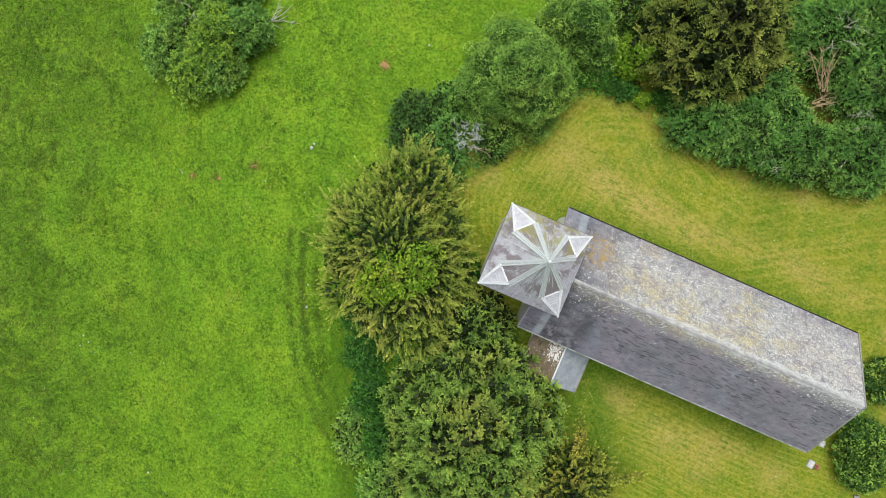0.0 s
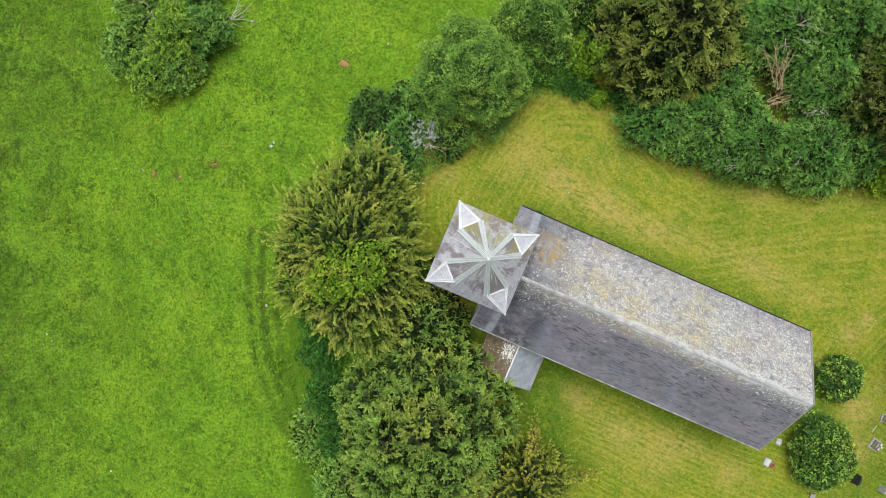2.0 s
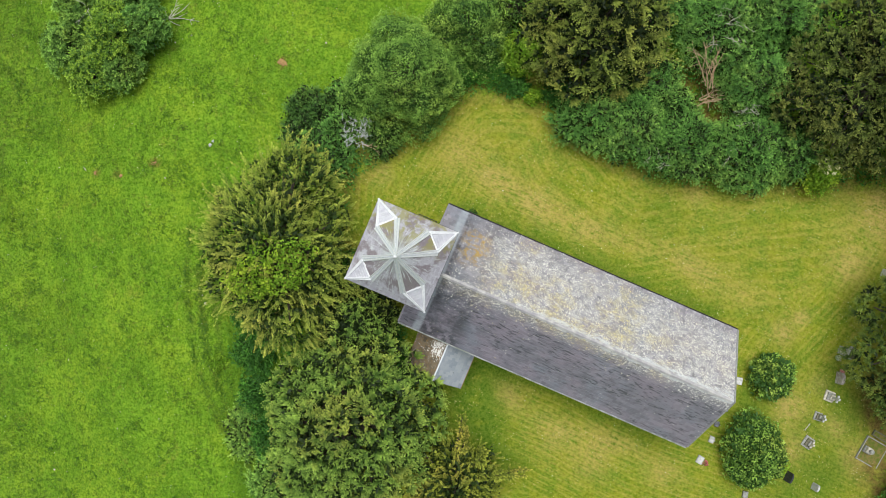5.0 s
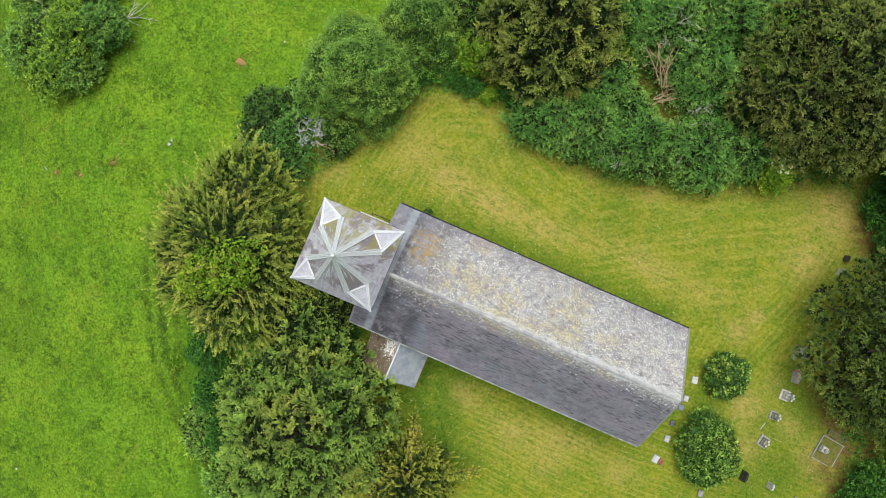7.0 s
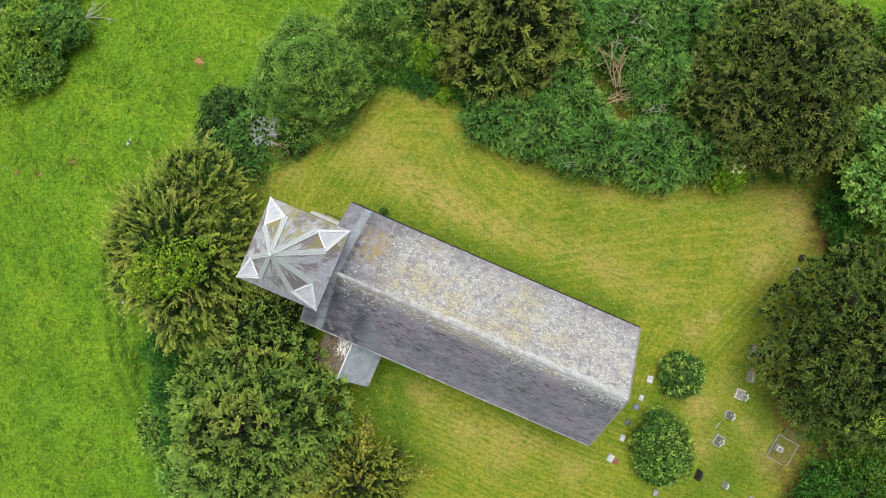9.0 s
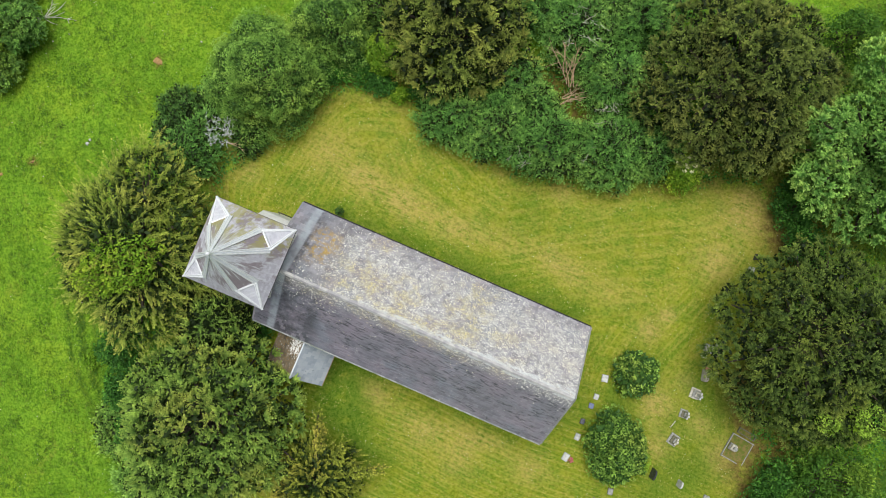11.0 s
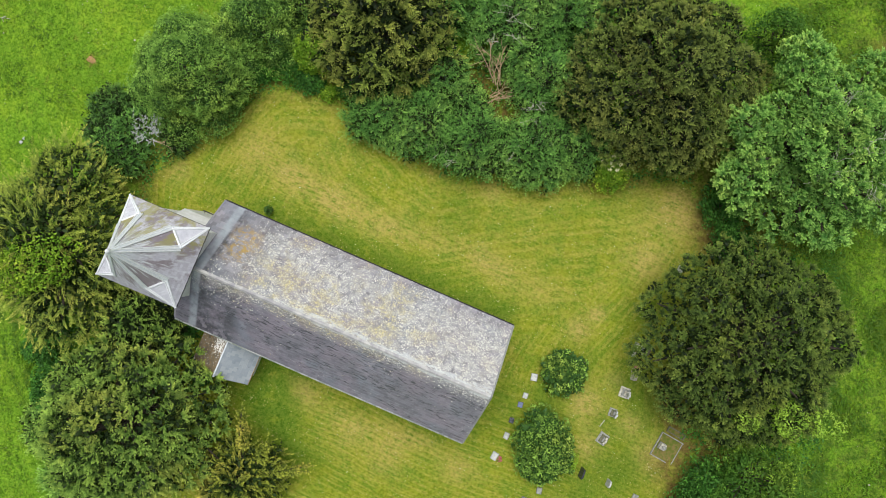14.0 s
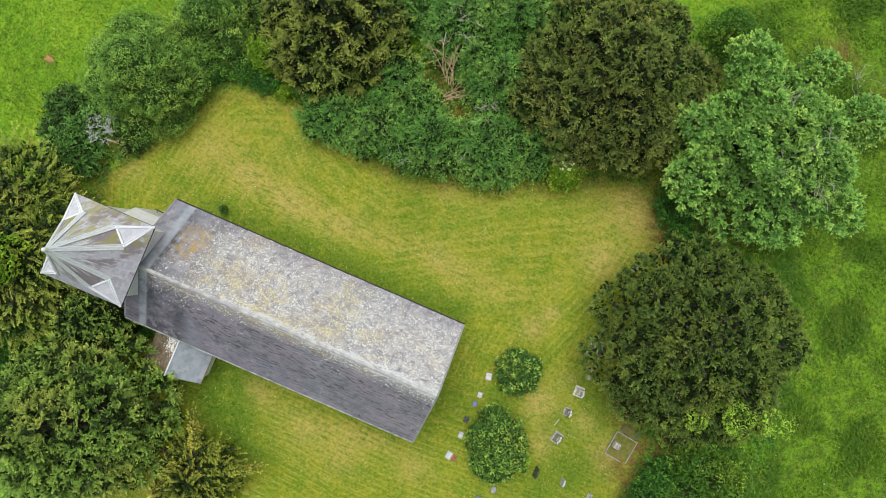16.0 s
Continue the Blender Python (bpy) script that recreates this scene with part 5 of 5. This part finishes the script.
part("finial", tube([(0, 0, APEX - 0.15), (0, 0, APEX + 0.05), (0, 0, APEX + 0.22), (0, 0, APEX + 0.3)], [0.10, 0.13, 0.10, 0.03], 10), "lead", church)

# stair projection on the tower's north side, with an iron rail
part("stair_turret", prism([(T - 0.05, -0.8), (T + 0.5, -0.8), (T + 0.5, 4.5), (T - 0.05, 6.2)], -0.8, 1.4), "render", church, "low weathered projection with a sloping top")
for z in (2.55, 2.35):
    part("iron_rail", tube([(-0.35, T + 0.67, z), (0.95, T + 0.67, z)], [0.03, 0.03], 6), "iron", church)
for a in (-0.3, 0.9):
    part("rail_bracket", tube([(a, T + 0.47, 2.2), (a, T + 0.67, 2.3), (a, T + 0.67, 2.6)], [0.025, 0.025, 0.02], 6), "iron", church)

# porch
PU0, PU1, PV, PE, PR = 2.65, 6.55, -6.65, 1.9, 3.35
pm = (PU0 + PU1) / 2
porch = thing("porch", "small slated porch on the south side, mossy on its west slope", "porch", church.matrix_basis @ pose(pm, PV, 0, 0, 0, 90))
ph, pl = PU1 - pm, -PV - 3.75
part("wall", box(0.2, pl, ph - 0.5, ph - 0.2, -0.8, PE), "render", porch)
part("wall", box(0.2, 0.9, -ph + 0.2, -ph + 0.5, -0.8, PE), "render", porch)
part("wall", box(1.5, pl, -ph + 0.2, -ph + 0.5, -0.8, PE), "render", porch)
part("wall", box(0.9, 1.5, -ph + 0.2, -ph + 0.5, -0.8, 0.5), "render", porch)
part("window", box(0.9, 1.5, -ph + 0.3, -ph + 0.36, 0.5, PE), "iron", porch, "dark leaded porch window")
part("wall", box(0.2, 0.5, -ph + 0.5, ph - 0.5, -0.8, PE), "render", porch)
part("gable", prism([(-ph + 0.2, PE + 0.003), (ph - 0.2, PE + 0.003), (0, PR - 0.15)], 0.2, 0.5), "render", porch)
roof_slope("roof_slope", "mossy brown slates", 0, pl, ph, PE, PR, 1, "slate_moss", 0.3, 0.25, 40, parent=porch, seed=5)
roof_slope("roof_slope", "blue-grey slates", 0, pl, ph, PE, PR, -1, "slate_blue", 0.3, 0.25, 40, parent=porch, seed=6)
part("ridge_roll", tube([(0, 0, PR + 0.02), (pl, 0, PR + 0.02)], [0.05, 0.05], 8), "lead_grey", porch)
part("fascia", prism([(-ph - 0.04, PE - 0.10), (-ph - 0.04, PE + 0.02), (-ph - 0.01, PE + 0.02), (-ph - 0.01, PE - 0.10)], 0, pl), "wood", porch, "weathered orange-brown fascia board")


# ---------------------------------------------------------------- graves
def headstone(label, x, y, material, w=0.65, h=0.9, t=0.11, lean=3.0, turn=0.0, plinth=True, group="headstones"):
    """An upright stone with a rounded top on a plinth; its face looks along the nave."""
    top = thing("headstone", label, "headstone", pose(x, y, gz(x, y), 0, 0, AXIS + turn), group)
    arc = [(w / 2 * math.cos(a), h - w * 0.28 + w * 0.28 * math.sin(a)) for a in (math.pi * k / 8 for k in range(9))]
    bm = prism([(-w / 2, -0.1), (w / 2, -0.1), *arc], -t / 2, t / 2)
    bmesh.ops.bevel(bm, geom=bm.edges[:], offset=0.012, segments=1, affect="EDGES")
    part("slab", bm, material, top, at=pose(0, 0, 0.10, 0, lean, 0))
    if plinth:
        part("plinth", box(-0.19, 0.19, -w / 2 - 0.1, w / 2 + 0.1, -0.1, 0.13, 0.02), "stone", top)
    return top


def tablet(label, x, y, material, w=0.45, d=0.4, turn=0.0, vase=False):
    """A small desk-shaped memorial on a flat base."""
    top = thing("memorial_tablet", label, "memorial", pose(x, y, gz(x, y), 0, 0, AXIS + turn), "memorial tablets")
    part("base", box(-d * 0.46, d * 0.46, -w * 0.46, w * 0.46, -0.06, 0.05, 0.012), "stone" if material == "marble" else "moss_stone", top)
    bm = prism([(-w * 0.42, 0.0), (w * 0.42, 0.0), (w * 0.42, 0.09), (-w * 0.42, 0.09)], -d * 0.38, d * 0.38)
    bmesh.ops.bevel(bm, geom=bm.edges[:], offset=0.01, segments=2, affect="EDGES")
    part("slab", bm, material, top, at=pose(0, 0, 0.075, 0, -14, 0))
    if vase:
        part("vase", tube([(d * 0.3, 0, 0.05), (d * 0.3, 0, 0.12), (d * 0.3, 0, 0.2)], [0.05, 0.07, 0.055], 10), material, top)
    return top


def posy(label, x, y, material="petal", r=0.13):
    top = thing("flower_pot", label, "flowers", pose(x, y, gz(x, y)))
    part("pot", tube([(0, 0, 0), (0, 0, 0.1), (0, 0, 0.17), (0, 0, 0.16)], [0.07, 0.085, 0.10, 0.08], 12), "marble", top)
    v, yo = clumps([(0, 0, 0.2, r, r, 0.1)], 22, 0.06, 8, 0.06, 0.9, low=0.0)
    tagged(foliage("blooms", v, yo, material, top), kind="stuff")
    v, yo = clumps([(0, 0, 0.16, r * 1.1, r * 1.1, 0.07)], 14, 0.06, 6, 0.09, 0.5, low=-0.1)
    tagged(foliage("leaves", v, yo, "laurel", top), kind="stuff")


tablet("pale grey memorial tablet in the grass", 27.4, -9.17, "marble", 0.55, 0.5, 12)
tablet("low white memorial tablet in worn grass", 26.8, -10.4, "marble", 0.42, 0.38, 5)
tablet("blue-grey granite memorial tablet", 26.45, -11.0, "blue_granite", 0.42, 0.4, 10)
tablet("dark granite memorial tablet beside the laurel", 25.85, -12.05, "granite", 0.42, 0.36, 5, True)
tablet("white memorial tablet beside the laurel", 25.5, -13.1, "marble", 0.5, 0.4, 0, True)
tablet("white memorial tablet with a flower pot", 24.7, -14.45, "marble", 0.6, 0.5, -6)
posy("pot of red and pink flowers on the grave", 25.0, -14.62)
tablet("grey memorial tablet behind the laurel", 27.7, -16.75, "stone", 0.5, 0.42, 12)
tablet("grey granite memorial tablet in the grass", 26.65, -17.4, "blue_granite", 0.5, 0.42, 8)
headstone("black granite headstone leaning in the grass", 30.5, -15.5, "granite", 0.7, 0.8, 0.11, 3, 0, False)
headstone("white marble headstone in the grass", 32.3, -16.2, "marble", 0.48, 0.65, 0.12, 6, 0, False)
headstone("pale headstone in the grass", 34.1, -17.4, "marble", 0.55, 0.8, 0.12, 5, 0)
headstone("pale headstone under the big yew", 37.3, -1.85, "marble", 0.5, 0.6, 0.14, 6, 0, False)
headstone("black headstone under the big yew", 37.75, -0.95, "granite", 0.42, 0.5, 0.12, 6, 0, False)


def kerb_grave(label, x, y, long, wide, turn, fill, material="marble", thick=0.09, sunk=1.0):
    top = thing("kerbed_grave", label, "grave", pose(x, y, gz(x, y), 0, 0, AXIS + turn), "kerbed graves")
    a, b, t = long / 2, wide / 2, thick
    for q, h in (((-a, a, b - t, b), 0.14), ((-a, a * (2 * sunk - 1), -b, -b + t), 0.13), ((-a, -a + t, -b + t, b - t), 0.14), ((a - t, a, -b + t, b - t), 0.14 if sunk == 1 else 0.03)):
        part("kerb", box(*q, -0.12, h, 0.012), material, top)
    part("infill", box(-a + t, a - t, -b + t, b - t, -0.12, 0.02), fill, top)
    return top




def cross_grave(label, x, y, material, high=1.15, wide=0.8, deep=0.7, turn=0.0, base="stone", tread="stone_pale"):
    """A stone cross on a base of three shrinking steps, each with a worn edge."""
    top = thing("cross_headstone", label, "headstone", pose(x, y, gz(x, y), 0, 0, AXIS + turn), "stone crosses")
    for i, (k, z0, z1) in enumerate(((1.0, -0.12, 0.09), (0.74, 0.09, 0.19), (0.46, 0.19, 0.34))):
        part("step", box(-deep / 2 * k + 0.06 * i, deep / 2 * k + 0.06 * i, -wide / 2 * k, wide / 2 * k, z0, z1, 0.02), tread if i % 2 == 0 else base, top)
    part("shaft", box(0.06, 0.18, -0.075, 0.075, 0.34, high, 0.018), material, top)
    part("arm", box(0.065, 0.175, -0.25, 0.25, high - 0.36, high - 0.2, 0.018), material, top)
    return top


cross_grave("white stone cross on a stepped base edged with pale kerbs", 33.5, -10.2, "marble", 1.15, 0.72, 0.66, 2)
cross_grave("grey stone cross on a low stepped base", 32.7, -11.55, "marble", 0.9, 0.58, 0.52, 4, "moss_stone", "stone")
cross_grave("lichened grey stone cross on a sunken base in worn grass", 32.0, -13.3, "stone_pale", 0.7, 0.78, 0.68, -12, "moss_stone", "stone")
headstone("thick mottled reddish-grey headstone under the yew", 34.1, -8.95, "old_stone", 0.8, 0.6, 0.22, 9, 14, False)
posy("pot of red flowers beside the headstone", 34.35, -8.55, r=0.12)
ob = part("wooden_stake", box(-0.28, 0.28, -0.03, 0.03, 0.0, 0.05, 0.008), "dead")
ob.matrix_basis = pose(32.0, -12.27, gz(32.0, -12.27), 0, 0, 52)
tagged(ob, "short bleached wooden stake lying in the grass", "stake")
posy("potted white flowers under the yew", 34.1, -7.6, "blossom", 0.13)
kerb_grave("square family grave with weathered pale kerbs", 36.35, -14.0, 1.65, 1.75, -7, "soil", "stone", 0.065, 0.75)
top = thing("grave_pedestal", "weathered square stone pedestal on the family grave", "memorial", pose(36.0, -13.8, gz(36, -13.8) + 0.04, 0, 0, AXIS - 7))
part("base", box(-0.24, 0.24, -0.24, 0.24, 0, 0.16, 0.02), "stone", top)
part("block", box(-0.2, 0.2, -0.2, 0.2, 0.16, 0.42, 0.03), "stone_pale", top)
part("urn", tube([(0, 0, 0.42), (0, 0, 0.5), (0, 0, 0.62), (0, 0, 0.7), (0, 0, 0.66)], [0.08, 0.06, 0.14, 0.15, 0.11], 12), "stone", top)
kerb_grave("older narrow grave with dark mossy kerbs under the yew", 37.0, -12.95, 1.3, 0.42, -7, "soil", "moss_stone", 0.08)
headstone("greenish lichened headstone behind the white cross", 35.0, -7.3, "moss_stone", 0.7, 0.7, 0.14, 4, 0, True)
top = thing("cross_headstone", "small white stone cross on a stepped base", "headstone", pose(34.45, -7.15, gz(34.45, -7.15), 0, 0, AXIS), "stone crosses")
part("base", box(-0.28, 0.28, -0.28, 0.28, -0.1, 0.12, 0.02), "stone", top)
part("step", box(-0.18, 0.18, -0.18, 0.18, 0.12, 0.26, 0.02), "stone_pale", top)
part("shaft", box(-0.06, 0.06, -0.07, 0.07, 0.26, 1.05, 0.015), "marble", top)
part("arm", box(-0.055, 0.055, -0.26, 0.26, 0.72, 0.86, 0.015), "marble", top)


# ---------------------------------------------------------------- dead wood, stones and oddments
def dead_wood(name, label, x, y, z, stems, spread, length, thick, material="dead", rise=0.4, forks=3, seed=1, heading=None):
    """Bare crooked branches with forks, each stem a part of its own."""
    r = random.Random(seed)
    top = thing(name, label, "dead wood", pose(x, y, gz(x, y) + z))
    for i in range(stems):
        a = r.uniform(0, 6.283) if heading is None else radians(heading) + r.uniform(-0.35, 0.35)
        p = Vector((r.uniform(-spread, spread), r.uniform(-spread, spread), -0.05))
        d = Vector((math.cos(a), math.sin(a), rise * r.uniform(0.3, 1.4))).normalized()
        L = length * r.uniform(0.6, 1.2)
        bm = bmesh.new()
        pts = [p]
        for s in range(5):
            d = (d + Vector((r.uniform(-.35, .35), r.uniform(-.35, .35), r.uniform(-.2, .2)))).normalized()
            pts.append(pts[-1] + d * L / 5)
        tube(pts, [thick * (1 - 0.16 * s) for s in range(6)], 5, bm)
        for f in range(forks):
            s = r.randint(1, 4)
            e = (d + Vector((r.uniform(-1, 1), r.uniform(-1, 1), r.uniform(-.3, .5)))).normalized()
            m = pts[s] + e * L * 0.18 + Vector((r.uniform(-.05, .05), r.uniform(-.05, .05), 0.03))
            tube([pts[s], m, m + (e + Vector((r.uniform(-.5, .5), r.uniform(-.5, .5), 0))) * L * 0.16], [thick * 0.55, thick * 0.42, thick * 0.2], 4, bm)
        part("branch", bm, material, top)
    return top


dead_wood("dead_shrub", "dead shrub grey with lichen among the bank bushes", 1.6, 7.5, 1.9, 90, 0.85, 0.42, 0.016, "lichen_twig", rise=0.4, forks=5, seed=4)
dead_wood("fallen_branch", "brown fallen branch below the dead shrub", 2.0, 6.7, 1.3, 2, 0.1, 1.1, 0.045, "stem", 0.05, 2, 5, heading=-8)
dead_wood("fallen_branch", "bleached fallen branch beside the thorn trees", -13.0, 16.3, 0.8, 3, 0.2, 3.3, 0.055, rise=0.05, forks=5, seed=6, heading=5)
dead_wood("dead_branches", "bleached dead branches above the thorn trees", -16.8, 16.4, 3.9, 6, 0.9, 1.2, 0.022, rise=0.3, seed=7)
dead_wood("dead_branches", "bare reddish stems over a hollow in the scrub", 24.5, 10.6, 2.4, 8, 0.5, 3.0, 0.042, "stem", 0.45, 4, 8, heading=95)
dead_wood("dead_branches", "bare brown stems leaning over a hollow", 24.5, 9.5, 1.7, 6, 0.35, 2.1, 0.042, "stem", 0.3, 4, 9, heading=35)
dead_wood("dead_branches", "tangle of pale dead twigs in the scrub", 27.4, 8.9, 2.4, 14, 0.3, 0.8, 0.02, seed=10)
dead_wood("dead_branches", "pale dead twigs over the scrub", 25.5, 13.8, 4.0, 12, 1.2, 1.1, 0.022, seed=11)
dead_wood("dead_branches", "pale dead twigs at the scrub's edge", 22.0, 6.2, 2.2, 9, 1.2, 0.8, 0.016, seed=12)
dead_wood("dead_branches", "pale dead twigs over the low scrub", 27.0, 6.6, 3.2, 9, 1.6, 0.9, 0.016, seed=13)
dead_wood("dead_branches", "bleached twigs at the foot of the green yew", -0.8, -16.6, 0.6, 9, 0.5, 1.3, 0.025, rise=0.3, seed=14)
for x, y, z, seed in ((44.0, 7.6, 10.3, 21), (45.6, 5.4, 10.6, 22), (46.3, 3.0, 8.9, 23), (43.2, 3.9, 9.8, 24)):
    dead_wood("dead_branches", "thin pale bare twigs in the top of the ash", x, y, z - 1.4, 6, 0.5, 1.3, 0.016, rise=0.55, forks=4, seed=seed)
dead_wood("dead_shrub", "thin grey leafless shrub in the east meadow", 53.6, 11.0, 0.2, 14, 0.7, 1.3, 0.015, rise=0.6, seed=15)


def field_stone(label, x, y, r, material="stone_pale", seed=1):
    """A rounded, uneven stone lying in the grass."""
    q = random.Random(seed)
    bm = bmesh.new()
    bmesh.ops.create_icosphere(bm, subdivisions=2, radius=r)
    for v in bm.verts:
        v.co *= 0.8 + 0.35 * noise.noise(v.co * (1.2 / r) + Vector((seed, 0, 0)))
        v.co.z *= 0.6
    ob = part("field_stone", bm, material)
    ob.matrix_basis = pose(x, y, gz(x, y) + r * 0.2, 0, 0, q.uniform(0, 360))
    tagged(ob, label, "stone", "stones in the grass")


for i, (x, y, r) in enumerate([(-9.55, 7.34, 0.16), (-9.35, 7.6, 0.12), (-13.0, 5.0, 0.1), (-9.9, -4.2, 0.18), (-10.1, -3.6, 0.1), (-10.3, -3.1, 0.09), (-9.8, -2.6, 0.1), (-23.1, -17.5, 0.14), (-28.6, -6.9, 0.12), (-28.2, -7.4, 0.1), (-28.9, -7.7, 0.1), (-28.0, -8.2, 0.11), (-29.4, -6.2, 0.08), (-1.0, 14.6, 0.12), (-11.0, 15.4, 0.1), (-12.2, 14.9, 0.1), (51.0, -17.0, 0.12)]):
    field_stone("pale stone lying in the meadow grass", x, y, r * (1.0 if i < 2 else 0.75), "marble" if i < 2 else "stone_pale", seed=i)
# a bleached stick
ob = part("stick", tube([(-0.2, 0, 0.06), (0, 0.03, 0.1), (0.22, -0.02, 0.07)], [0.03, 0.035, 0.025], 6), "dead")
ob.matrix_basis = pose(-19.9, 5.9, gz(-19.9, 5.9) + 0.03, 0, 0, -50)
tagged(ob, "short bleached stick in the meadow grass", "stick")


def molehill(x, y, rx, ry, turn, label="bare patch of orange sandy earth in the meadow"):
    """A low scraped heap of earth."""
    bm = bmesh.new()
    rows = []
    for i in range(5):
        k = 1 - i / 4.5
        rows.append([bm.verts.new((rx * k * math.cos(a) * (1 + 0.18 * math.sin(3 * a + x)), ry * k * math.sin(a) * (1 + 0.15 * math.cos(2 * a + y)), 0.12 * (1 - k * k) - 0.02)) for a in (2 * math.pi * j / 14 for j in range(14))])
    for r0, r1 in zip(rows, rows[1:]):
        for j in range(14):
            bm.faces.new((r0[j], r0[(j + 1) % 14], r1[(j + 1) % 14], r1[j]))
    bm.faces.new(rows[-1])
    ob = part("earth_heap", bm, "sand")
    ob.matrix_basis = pose(x, y, gz(x, y), 0, 0, turn)
    tagged(ob, label, "earth", "earth heaps in the meadow")


for x, y, rx, ry, turn in ((-4.15, 13.2, 0.42, 0.28, -25), (-13.8, 6.1, 0.24, 0.13, 15), (-16.6, 5.25, 0.17, 0.15, 0), (-19.0, 5.55, 0.12, 0.18, 10)):
    molehill(x, y, rx, ry, turn)
